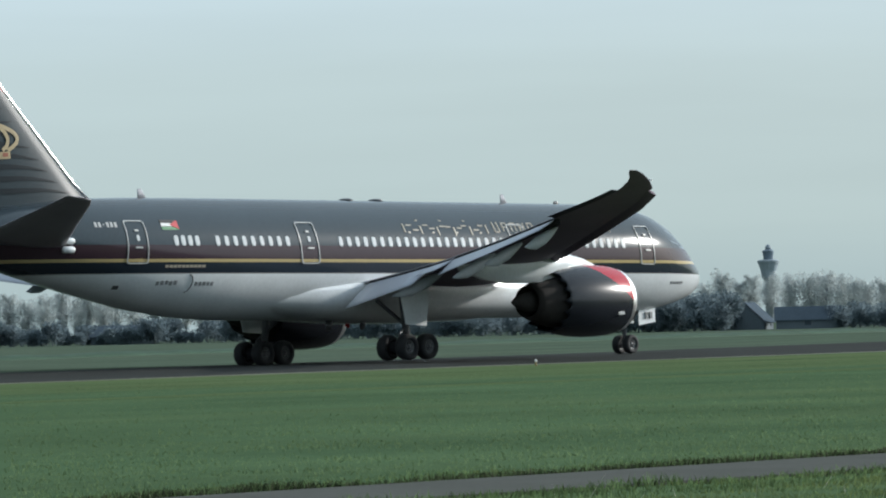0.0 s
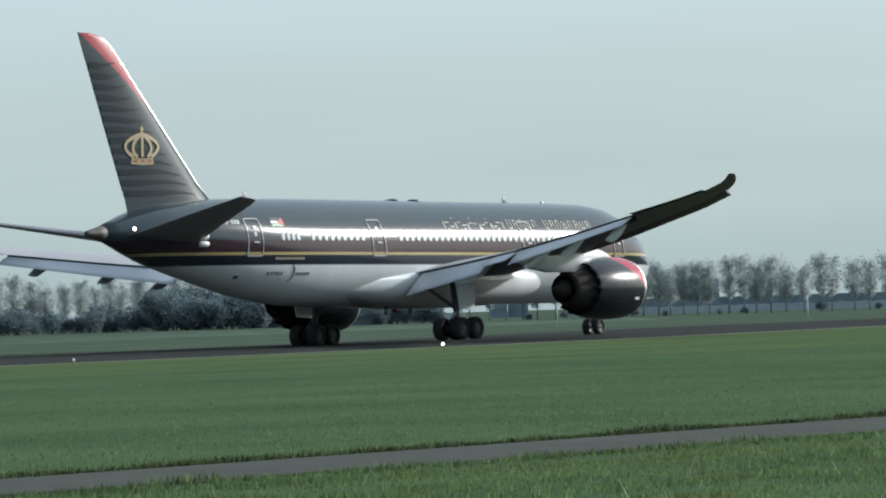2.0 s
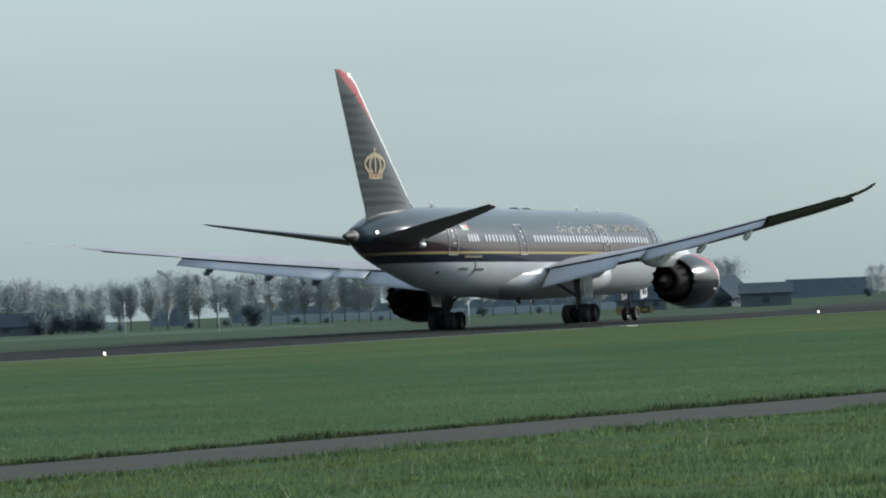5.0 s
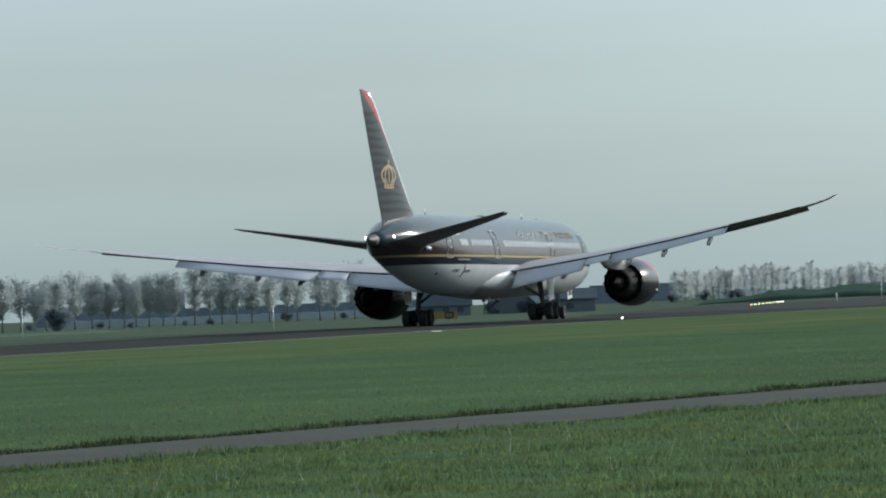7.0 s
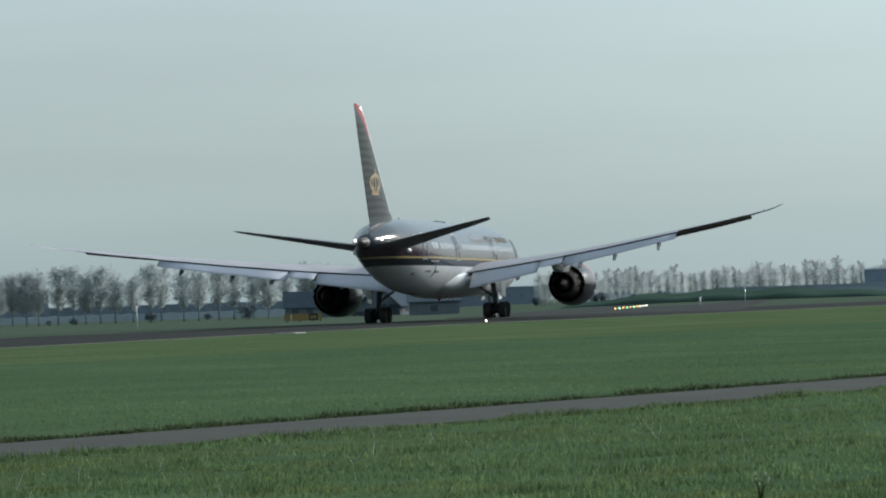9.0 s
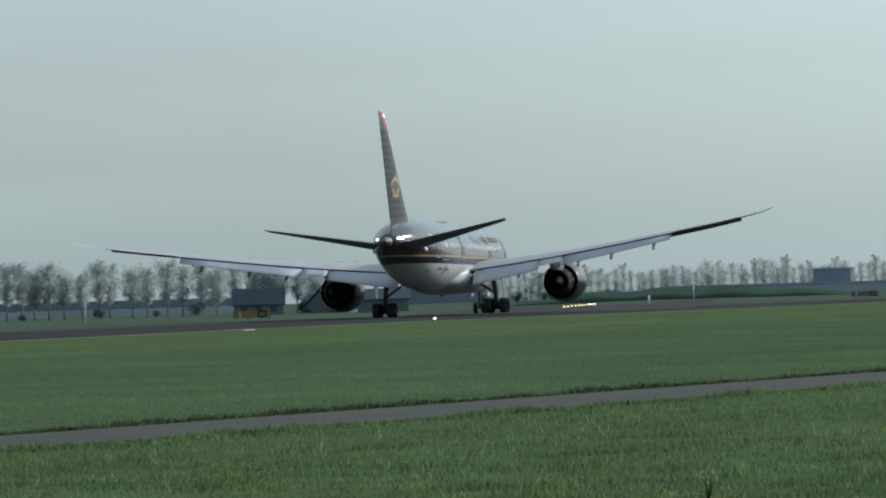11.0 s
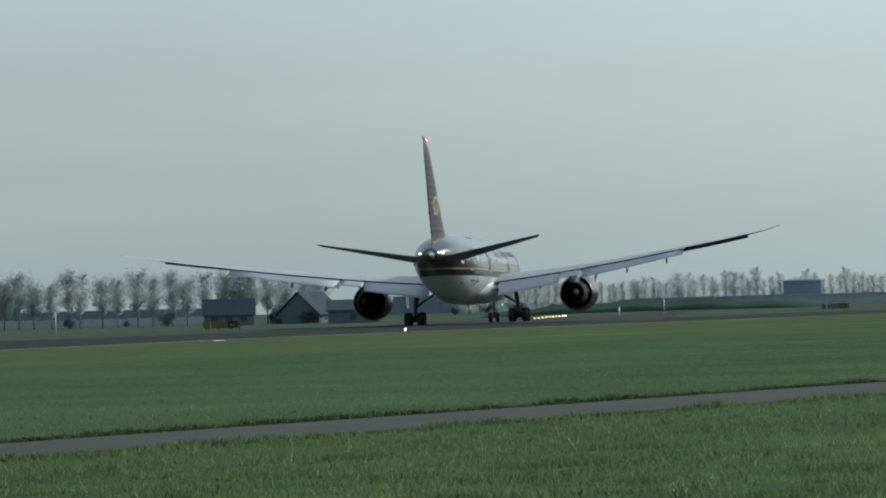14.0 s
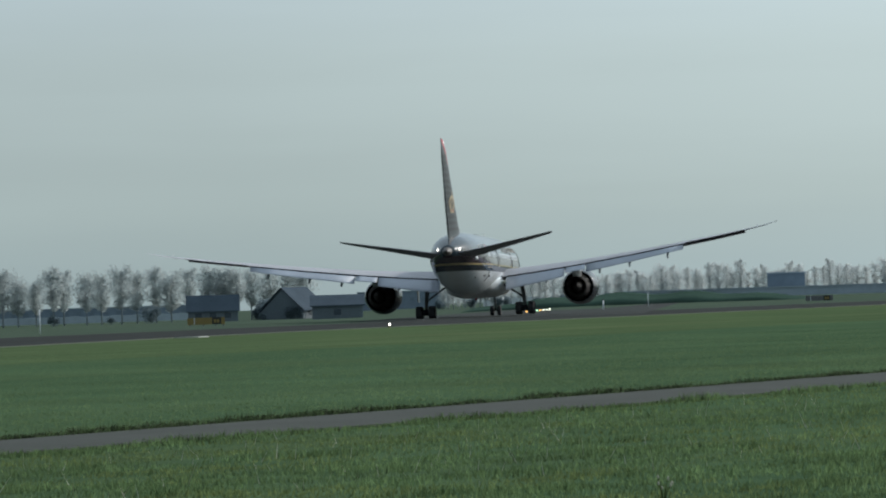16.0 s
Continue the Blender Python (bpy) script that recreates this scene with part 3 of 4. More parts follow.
def barn(bearing, r, w, d, eave, ridge, label, windows=3, turn=0):
    """A gabled shed, its long side to the airfield unless turned."""
    t = thing("barn", None, label, "barn", at=facing(bearing, r) @ Matrix.Rotation(radians(turn), 4, "Z"))
    v = [(-w, -d, -0.5), (w, -d, -0.5), (w, d, -0.5), (-w, d, -0.5), (-w, -d, eave), (w, -d, eave), (w, d, eave), (-w, d, eave), (-w, 0, ridge), (w, 0, ridge)]
    part("wall", mesh("wall", v, [(0, 1, 5, 4), (2, 3, 7, 6), (1, 2, 6, 9, 5), (3, 0, 4, 8, 7), (4, 5, 9, 8), (6, 7, 8, 9)], M_SHEDWALL, False), t)
    o = 0.5
    rv, rf = [], []
    for s in (-1, 1):
        q = [(-w - o, s * (d + o), eave - 0.15), (w + o, s * (d + o), eave - 0.15), (w + o, 0, ridge + 0.25), (-w - o, 0, ridge + 0.25)]
        k = len(rv)
        rv += q + [(x, y, z + 0.25) for x, y, z in q]
        rf += [tuple(k + i for i in c) for c in ((0, 1, 2, 3), (4, 5, 6, 7), (0, 1, 5, 4), (1, 2, 6, 5), (2, 3, 7, 6), (3, 0, 4, 7))]
    part("roof", mesh("roof", rv, rf, M_SHEDROOF, False), t)
    for i in range(windows):
        x = -w + 2 * w * (i + 0.7) / (windows + 0.4)
        part("window", mesh("window", *box(x - 0.8, x + 0.8, -d - 0.06, -d + 0.1, 0.9, min(2.2, eave - 0.3)), M_WINDOW, False), t)
    return t


def block(bearing, r, w, d, h, floors, label, material):
    t = thing("office_building", None, label, "building", "buildings behind the trees", at=facing(bearing, r))
    part("wall", mesh("wall", *box(-w, w, -d, d, -1, h), material, False), t)
    part("roof", mesh("roof", *box(-w - 0.3, w + 0.3, -d - 0.3, d + 0.3, h, h + 0.4), M_HAZYWALL, False), t)
    n = max(2, int(w / 2.5))
    me = mesh("window", *box(-0.9, 0.9, -0.08, 0.1, 0, 1.5), M_FARPANE, False)
    for k in range(floors):
        for i in range(n):
            part("window", me, t, at=Matrix.Translation((-w + 2 * w * (i + 0.5) / n, -d, (k + 0.45) * h / floors)))
    return t


barn(59.68, 1235, 6.2, 5.0, 2.6, 6.2, "long low barn with a dark tiled roof")
barn(60.62, 1250, 6.5, 6.0, 2.2, 7.6, "farmhouse with a steep dark roof beside the barn", 2, 62)
barn(51.66, 1262, 4.6, 5.0, 1.9, 6.6, "farmhouse with a steep dark tiled roof", 2, 75)
barn(52.33, 1255, 8.0, 4.5, 2.2, 5.2, "low shed with a pale door and dark roof", 1)
barn(44.4, 1262, 8.0, 4.5, 2.0, 4.4, "low farm building with a reddish dark roof", 2)
HAZY = "hazy grey flat-roofed block behind the trees"
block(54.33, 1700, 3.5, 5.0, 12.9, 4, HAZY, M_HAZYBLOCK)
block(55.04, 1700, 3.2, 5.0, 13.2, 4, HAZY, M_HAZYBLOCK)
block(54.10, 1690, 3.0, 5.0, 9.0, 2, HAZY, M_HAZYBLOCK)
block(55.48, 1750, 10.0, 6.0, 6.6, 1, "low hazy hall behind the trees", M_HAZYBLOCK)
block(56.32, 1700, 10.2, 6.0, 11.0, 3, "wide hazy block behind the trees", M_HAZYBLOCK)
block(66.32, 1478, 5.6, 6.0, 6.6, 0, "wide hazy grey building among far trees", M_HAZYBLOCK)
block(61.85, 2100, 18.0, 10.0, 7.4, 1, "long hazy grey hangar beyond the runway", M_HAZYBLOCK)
block(66.0, 1468, 40.0, 5.0, 2.4, 0, "long low shed under far trees, haze in its blue-grey", M_HAZYWALL)
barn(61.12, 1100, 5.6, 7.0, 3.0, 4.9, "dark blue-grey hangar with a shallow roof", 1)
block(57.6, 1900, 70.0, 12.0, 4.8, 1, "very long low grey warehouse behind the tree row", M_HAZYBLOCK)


def greenhouse(bearing, r, w, bays, glass):
    t = thing("greenhouse", None, "long pale greenhouse shining between the tree trunks", "greenhouse", "greenhouses", at=facing(bearing, r))
    part("wall", mesh("wall", *box(-w, w, -6, 6, -0.5, 2.0), glass, False), t)
    me = mesh("roof_bay", [(-1, -6, 2), (1, -6, 2), (0, -6, 2.3), (-1, 6, 2), (1, 6, 2), (0, 6, 2.3)], [(0, 1, 2), (3, 5, 4), (0, 2, 5, 3), (1, 4, 5, 2)], glass, False)
    for i in range(bays):
        part("roof_bay", me, t, at=Matrix.Translation((-w + 2 * w * (i + 0.5) / bays, 0, 0)) @ Matrix.Diagonal((w / bays, 1, 1, 1)))
    return t


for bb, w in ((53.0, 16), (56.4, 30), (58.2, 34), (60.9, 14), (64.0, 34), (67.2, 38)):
    greenhouse(bb, 1560 if bb < 62 else 1640, w, 10, M_HAZYGLASS if bb < 62 else M_PALEGLASS)


def control_tower():
    t = thing("control_tower", None, "tall airport control tower with a flared top, hazy in the distance", "control tower", at=facing(51.89, 4700, -9.0))
    def ring(pairs):
        return loft([[(r * math.cos(6.2832 * j / 16), r * math.sin(6.2832 * j / 16), z) for j in range(16)] for r, z in pairs])
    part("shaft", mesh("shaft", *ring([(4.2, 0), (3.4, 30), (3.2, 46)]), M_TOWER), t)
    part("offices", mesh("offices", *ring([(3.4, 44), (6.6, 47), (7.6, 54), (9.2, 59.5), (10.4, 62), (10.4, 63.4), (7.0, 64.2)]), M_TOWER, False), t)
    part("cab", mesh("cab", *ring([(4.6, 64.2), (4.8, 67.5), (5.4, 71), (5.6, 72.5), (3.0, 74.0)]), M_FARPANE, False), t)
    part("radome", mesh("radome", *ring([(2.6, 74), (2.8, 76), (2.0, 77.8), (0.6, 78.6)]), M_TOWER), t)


control_tower()

# ---- runway furniture ----
M_YELLOW = mat("yellow_sign_face", (0.25, 0.18, 0.055), 0.5, 0.0, 0.1, 1.0, 10.0)
M_BLACK = mat("black_sign_face", (0.015, 0.015, 0.015), 0.5)


def glow(name, colour, power):
    m = bpy.data.materials.new(name)
    m.use_nodes = True
    b = m.node_tree.nodes["Principled BSDF"]
    b.inputs["Base Color"].default_value = (*colour, 1)
    b.inputs["Emission Color"].default_value, b.inputs["Emission Strength"].default_value = (*colour, 1), power
    return m


G_WHITE, G_AMBER, G_GREEN, G_RED = glow("white_lamp", (1, 0.95, 0.85), 5.0), glow("amber_lamp", (1, 0.5, 0.12), 5.0), glow("green_lamp", (0.45, 1, 0.55), 4.0), glow("red_lamp", (1, 0.05, 0.04), 6.0)


def dome(r, h, k=10):
    return loft([[(r * c * math.cos(6.2832 * j / k), r * c * math.sin(6.2832 * j / k), h * s) for j in range(k)] for c, s in ((1, 0), (0.95, 0.4), (0.7, 0.8), (0.3, 0.97))])


def edge_light(x, y, material=None, label="small white runway edge light on a short stem", size=1.0):
    t = thing("runway_light", None, label, "runway light", "runway lights", at=Matrix.Translation((x, y, ground_z(x, y))))
    part("stem", mesh("stem", *tube([(0, 0, -0.1), (0, 0, 0.24)], [0.05, 0.04], 8), M_YELLOW), t)
    part("lens", mesh("lens", *[(lambda v, f: ([(a * size, b * size, c * size + 0.2) for a, b, c in v], f))(*dome(0.06, 0.12))][0], material or G_WHITE), t)


edge_light(158.0, 136.5, M_LENS, "small unlit clear runway edge light on a stem")
for x, y in ((190.2, 141.0), (291.6, 156.9)):
    edge_light(x, y)
for i in range(10):
    x = 462 + i * 9.0
    edge_light(x, 244.5 + (x - 487) * 0.452, (G_AMBER, G_GREEN)[i % 2] if i < 7 else G_WHITE, "glowing lead-off light along the exit taxiway", 1.1)


def sign(x, y, turn, face, label):
    t = thing("runway_sign", None, label, "sign", at=Matrix.Translation((x, y, 0)) @ Matrix.Rotation(radians(turn), 4, "Z"))
    part("panel", mesh("panel", *box(-1.75, 0.55, -0.1, 0.1, 0.2, 0.85), face, False), t, "yellow panel")
    part("panel", mesh("panel", *box(0.56, 1.4, -0.1, 0.1, 0.2, 0.85), M_BLACK, False), t, "black panel")
    part("panel", mesh("panel", *box(1.41, 1.75, -0.1, 0.1, 0.2, 0.85), face, False), t, "yellow panel")
    me = mesh("leg", *box(-0.05, 0.05, -0.05, 0.05, -0.1, 0.2), M_STRUT, False)
    for lx in (-1.5, -0.3, 0.9, 1.6):
        part("leg", me, t, at=Matrix.Translation((lx, 0, 0)))
    bar = mesh("bar", *box(-0.12, 0.12, -0.02, 0, -0.16, 0.16), M_YELLOW, False)
    for lx in (0.82, 1.12):
        part("bar", bar, t, at=Matrix.Translation((lx, -0.1, 0.52)))
    lead = mesh("bar", *box(-0.04, 0.04, -0.02, 0, -0.3, 0.3), M_WHITE, False)
    part("bar", lead, t, at=Matrix.Translation((-1.1, -0.1, 0.52)))


sign(400.0, 234.7, -60, M_YELLOW, "low yellow runway exit sign with one black panel")
sign(585, 252, -66, M_STRUT, "grey back of a low runway sign")
thing("concrete_slab", mesh("concrete_slab", *box(-0.95, 0.95, -0.8, 0.8, -0.1, 0.07), M_CONCRETE, False), "pale concrete slab at the runway edge", "slab", kind="structure",
      at=Matrix.Translation((262.0, 154.8, ground_z(262.0, 154.8))) @ Matrix.Rotation(radians(11), 4, "Z"))


def marker_post(x, y, h, r, label):
    t = thing("marker_post", None, label, "post", "marker posts", at=Matrix.Translation((x, y, ground_z(x, y))))
    part("pole", mesh("pole", *tube([(0, 0, -0.2), (0, 0, h)], [r, r], 8), M_WHITE), t)
    part("cap", mesh("cap", *tube([(0, 0, h), (0, 0, h + 0.15)], [r * 1.3, r], 8), M_RIM), t)


for bb, rr, h, r in ((54.78, 420, 2.7, 0.05), (57.68, 430, 2.1, 0.05), (64.2, 640, 1.1, 0.12), (64.72, 690, 2.2, 0.06), (53.7, 440, 3.2, 0.05)):
    p = at(bb, rr)
    marker_post(p.x, p.y, h, r, "slim white post standing in the airfield grass")

# ---- the airliner: origin on the ground between its main wheels, x forward, y to its left ----
plane = thing("airliner", None, "charcoal, gold and white twin-engined airliner rolling out with flaps down", "aircraft")
# x, top, bottom, half width
HULL = [(28.92, 4.26, 4.14, 0.05), (28.75, 4.62, 3.75, 0.42), (28.3, 5.02, 3.42, 0.82), (27.5, 5.6, 3.1, 1.28), (26.4, 6.42, 2.82, 1.78), (25.15, 7.2, 2.58, 2.18), (24.0, 7.66, 2.42, 2.45), (22.8, 7.94, 2.32, 2.64), (21.0, 8.1, 2.23, 2.8),
        (18.5, 8.15, 2.18, 2.88), (12.0, 8.15, 2.17, 2.885), (6.0, 8.15, 2.17, 2.885), (0.0, 8.15, 2.17, 2.885), (-6.0, 8.15, 2.17, 2.885), (-9.0, 8.15, 2.2, 2.88), (-11.6, 8.14, 2.36, 2.84), (-14.5, 8.12, 2.74, 2.72), (-17.3, 8.05, 3.32, 2.52),
        (-20.0, 7.9, 3.92, 2.2), (-22.5, 7.64, 4.52, 1.8), (-24.4, 7.2, 5.1, 1.22), (-25.7, 6.8, 5.52, 0.76), (-26.5, 6.55, 5.74, 0.46)]


def hull(x):
    for a, b in zip(HULL, HULL[1:]):
        if b[0] <= x <= a[0]:
            u = (a[0] - x) / (a[0] - b[0])
            return [a[i] + (b[i] - a[i]) * u for i in (1, 2, 3)]
    return HULL[-1][1:]


def hull_ring(x, k=48):
    t, b, w = hull(x)
    return [(x, w * math.cos(6.28318 * j / k), (t + b) / 2 - SLOPE * x + (t - b) / 2 * math.sin(6.28318 * j / k)) for j in range(k)]


def skin(x, z, side=-1, off=0.0):
    """The point on the hull at x and height z (before the nose-down slope), and its outward normal."""
    t, b, w = hull(x)
    c, h = (t + b) / 2, (t - b) / 2
    s = max(-0.98, min(0.98, (z - c) / h))
    y = w * math.sqrt(1 - s * s)
    n = Vector((0, side * y / (w * w), (z - c) / (h * h))).normalized()
    return Vector((x, side * y, z - SLOPE * x)) + n * off, n


def on_skin(x, z, side=-1, off=0.0):
    """A pose on the hull: x along the hull, y up, z outward."""
    p, n = skin(x, z, side, off)
    q, _ = skin(x + 0.4, z, side, off)
    ax = (q - p).normalized() * (1 if side < 0 else -1)
    n = (n - ax * n.dot(ax)).normalized()
    up = n.cross(ax)
    m = Matrix((ax, up, n)).transposed().to_4x4()
    m.translation = p
    return m


xs = sorted({round(r[0], 3) for r in HULL} | {28.85, 28.55, 27.9, 27.0, 25.8, 24.6, 23.4, 22, 20, 15, 9, 3, -3, -7.5, -10.3, -13, -16, -18.6, -21.3, -23.5}, reverse=True)
part("fuselage", mesh("fuselage", *loft([hull_ring(x) for x in xs]), M_BODY), plane)


def cone_ring(x, u):
    t, b, w = HULL[-1][1:]
    c, h = (t + b) / 2, (t - b) / 2
    c = c + (6.14 - c) * u
    return [(x, w * (1 - 0.72 * u) * math.cos(6.28318 * j / 32), c - SLOPE * x + h * (1 - 0.7 * u) * math.sin(6.28318 * j / 32)) for j in range(32)]


part("tail_cone", mesh("tail_cone", *loft([cone_ring(-26.5 - 1.3 * u, u) for u in (0, 0.3, 0.6, 0.9, 1.0)]), M_CONE), plane, "bare metal exhaust cone")

# wing root fairing under the belly
FAIR = [(13.5, 2.2, 0.9, 0.3), (12.0, 2.75, 1.25, 1.0), (9.0, 3.1, 1.5, 1.5), (4.0, 3.25, 1.62, 1.8), (0.5, 3.0, 1.6, 1.2), (-3.0, 2.62, 1.42, 0.5), (-6.5, 2.05, 1.1, 0.2), (-9.0, 2.2, 0.8, 0.3)]
fr = []
for x, w, dn, upw in FAIR:
    fr.append([(x, w * math.copysign(abs(math.cos(a)) ** 0.7, math.cos(a)), 3.55 - SLOPE * x + (upw * 0.75 if math.sin(a) > 0 else dn) * math.copysign(abs(math.sin(a)) ** 0.8, math.sin(a))) for a in [6.28318 * j / 32 for j in range(32)]])
part("wing_root_fairing", mesh("wing_root_fairing", *loft(fr), M_WHITE), plane, "white wing root fairing")

# wings: y, leading edge x, trailing edge x, trailing edge z, thickness
WING = [(1.5, 11.4, -0.3, 3.85, 0.13), (3.0, 10.2, -0.7, 3.95, 0.125), (6.5, 7.7, -1.8, 4.28, 0.115), (10.5, 4.8, -3.1, 4.72, 0.105), (16.0, 0.8, -5.35, 5.44, 0.095), (21.0, -2.85, -7.5, 6.17, 0.09), (25.0, -5.8, -9.15, 6.77, 0.085),
        (27.3, -7.9, -10.2, 7.18, 0.08), (28.7, -9.8, -11.35, 7.42, 0.08), (29.3, -10.75, -11.95, 7.56, 0.08), (29.8, -11.65, -12.6, 7.70, 0.08), (30.25, -12.6, -13.1, 7.82, 0.07)]


def wing_at(y):
    for a, b in zip(WING, WING[1:]):
        if a[0] <= y <= b[0]:
            u = (y - a[0]) / (b[0] - a[0])
            return [p + (q - p) * u for p, q in zip(a, b)]


def wing_ring(y, side):
    _, le, te, z, t = wing_at(y)
    rise = (le - te) * 0.022
    up = (0.07, -side * 0.12, 1)
    return foil_ring((le, side * y, z + rise), (te, side * y, z), t * 0.85, up)


def flap(y0, y1, c0, c1, drop0, drop1, side, gap=0.09, material=None):
    rings = []
    for i in range(5):
        u = i / 4
        y = y0 + (y1 - y0) * u
        _, le, te, z, t = wing_at(y)
        c, d = c0 + (c1 - c0) * u, radians(drop0 + (drop1 - drop0) * u)
        a = Vector((te + 0.05, side * y, z - gap))
        rings.append(foil_ring(a, a + Vector((-math.cos(d) * c, 0, -math.sin(d) * c)), 0.06, (-math.sin(d), 0, math.cos(d))))
    return mesh("flap", *loft(rings), material or M_FLAP)


def canoe(y, length, drop, side):
    """A flap track fairing slung under the wing."""
    _, le, te, z, t = wing_at(y)
    rings = []
    for u, r in ((0, 0.03), (0.12, 0.12), (0.35, 0.2), (0.65, 0.2), (0.86, 0.11), (1, 0.01)):
        c = Vector((te + length * (0.62 - u), side * y, z - 0.12 - drop * u ** 1.4 - 0.25 * math.sin(math.pi * u)))
        rings.append([c + Vector((0, r * 0.55 * math.cos(6.2832 * j / 12), r * 1.5 * math.sin(6.2832 * j / 12))) for j in range(12)])
    return mesh("flap_fairing", *loft(rings), M_FLAP)


for side in (-1, 1):
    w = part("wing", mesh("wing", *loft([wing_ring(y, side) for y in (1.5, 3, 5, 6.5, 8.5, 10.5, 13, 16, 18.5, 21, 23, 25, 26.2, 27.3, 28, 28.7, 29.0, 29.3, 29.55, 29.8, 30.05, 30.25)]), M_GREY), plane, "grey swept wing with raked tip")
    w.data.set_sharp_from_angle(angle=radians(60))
    w.data.materials.append(M_WING_SHADE)
    # downward faces take the colour that holds their shade
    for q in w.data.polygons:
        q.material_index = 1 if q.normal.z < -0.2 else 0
    part("flap", flap(3.25, 9.1, 2.35, 1.75, 33, 30, side), w, "lowered pale grey flap")
    part("flaperon", flap(9.2, 11.2, 1.55, 1.5, 20, 20, side), w)
    part("flap", flap(11.3, 21.0, 1.6, 1.15, 30, 24, side), w, "lowered pale grey flap")
    part("aileron", flap(21.2, 27.0, 0.6, 0.45, -6, -6, side, 0.02, M_AILERON), w, "aileron with its shade painted dark")
    # dark strips that paint shade into the gaps above the flaps
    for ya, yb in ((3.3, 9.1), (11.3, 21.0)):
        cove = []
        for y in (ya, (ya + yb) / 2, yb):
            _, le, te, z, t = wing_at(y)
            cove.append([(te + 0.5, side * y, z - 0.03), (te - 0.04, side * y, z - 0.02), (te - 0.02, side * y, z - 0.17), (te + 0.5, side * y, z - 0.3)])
        part("flap_gap_shade", mesh("flap_gap_shade", *loft(cove), M_COVE, False), w, "dark strip painting shade into the flap gap")
    for y, ln, dr in ((7.2, 3.9, 1.15), (12.6, 3.2, 1.1), (15.6, 2.8, 1.0), (19.4, 2.4, 0.9)):
        part("flap_fairing", canoe(y, ln, dr, side), w)
    slat = []
    for y in (3.6, 6, 9, 12, 16, 20, 24, 27):
        _, le, te, z, t = wing_at(y)
        rise = (le - te) * 0.022
        a = Vector((le + 0.32, side * y, z + rise - 0.28))
        slat.append(foil_ring(a, a + Vector((-0.75, 0, 0.30)), 0.2, (0.35, 0, 1)))
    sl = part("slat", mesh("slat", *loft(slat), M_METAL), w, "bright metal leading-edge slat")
    sl.data.materials.append(M_WING_SHADE)
    # the slat's lower faces get the same painted shade, not metal
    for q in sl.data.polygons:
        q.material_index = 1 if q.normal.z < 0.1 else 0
    part("wingtip_light", mesh("wingtip_light", *[([(a - 9.2, b + side * 28.25, c + 7.5) for a, b, c in v], f) for v, f in [dome(0.1, 0.08)]][0], M_LENS), w)

# fin and tailplane
FIN = [(7.2, -14.8, -24.0), (8.15, -16.9, -24.25), (8.9, -17.85, -24.6), (11.8, -20.7, -25.78), (14.95, -23.75, -27.02), (15.9, -24.65, -27.4), (16.35, -25.2, -27.58), (16.68, -25.7, -27.7), (16.86, -26.9, -27.8)]
fin = part("fin", mesh("fin", *loft([foil_ring((le, 0, z), (te, 0, z), 0.085 if z < 16 else 0.05, (0, 1, 0), EVEN) for z, le, te in FIN]), M_FIN), plane, "charcoal tail fin with a red tip")
fin.data.set_sharp_from_angle(angle=radians(60))  # crisp trailing edge
lead = []
for z, le, te in FIN[1:8]:
    c = abs(te - le)
    lead.append(foil_ring((le + 0.05, 0, z), (le - 0.55, 0, z), 0.56 * min(1.0, c / 6.0), (0, 1, 0), EVEN))
part("leading_edge", mesh("leading_edge", *loft(lead), M_METAL), fin, "bright bare metal leading edge")
M_STRIPE = mat("fin_stripe_paint", (0.013, 0.020, 0.026), 0.42, spec=0.2)


def fin_side(x, z, side):
    """A point just off the fin's flank."""
    for a, b in zip(FIN, FIN[1:]):
        if a[0] <= z <= b[0]:
            u = (z - a[0]) / (b[0] - a[0])
            le, te = a[1] + (b[1] - a[1]) * u, a[2] + (b[2] - a[2]) * u
            f = min(1.0, max(0.0, (le - x) / (le - te)))
            t = 0.1 * (2.969 * math.sqrt(f) - 1.26 * f - 3.516 * f * f + 2.843 * f ** 3 - 1.015 * f ** 4) + 0.002
            return Vector((x, side * (t * (le - te) * 0.085 / 0.12 + 0.02), z)), le, te


for i in range(13):
    z = 8.45 + i * 0.56
    _, le, te = fin_side(-25.0, z, 1)
    c = le - te
    reach = c * (0.80 - 0.012 * i)
    for side in (-1, 1):
        v = []
        for k in range(13):
            u = k / 12
            x = te + 0.14 + reach * u ** 0.7
            hgt = 0.15 * (1 - u ** 1.3) + 0.006
            sw = 0.16 * math.sin(1.1 * u * 3.1416 + 0.4 * i) * u
            v += [fin_side(x, z - hgt + sw, side)[0], fin_side(x, z + hgt + sw, side)[0]]
        part("stripe", mesh("stripe", v, [(2 * k, 2 * k + 2, 2 * k + 3, 2 * k + 1) for k in range(12)], M_STRIPE, True), fin)


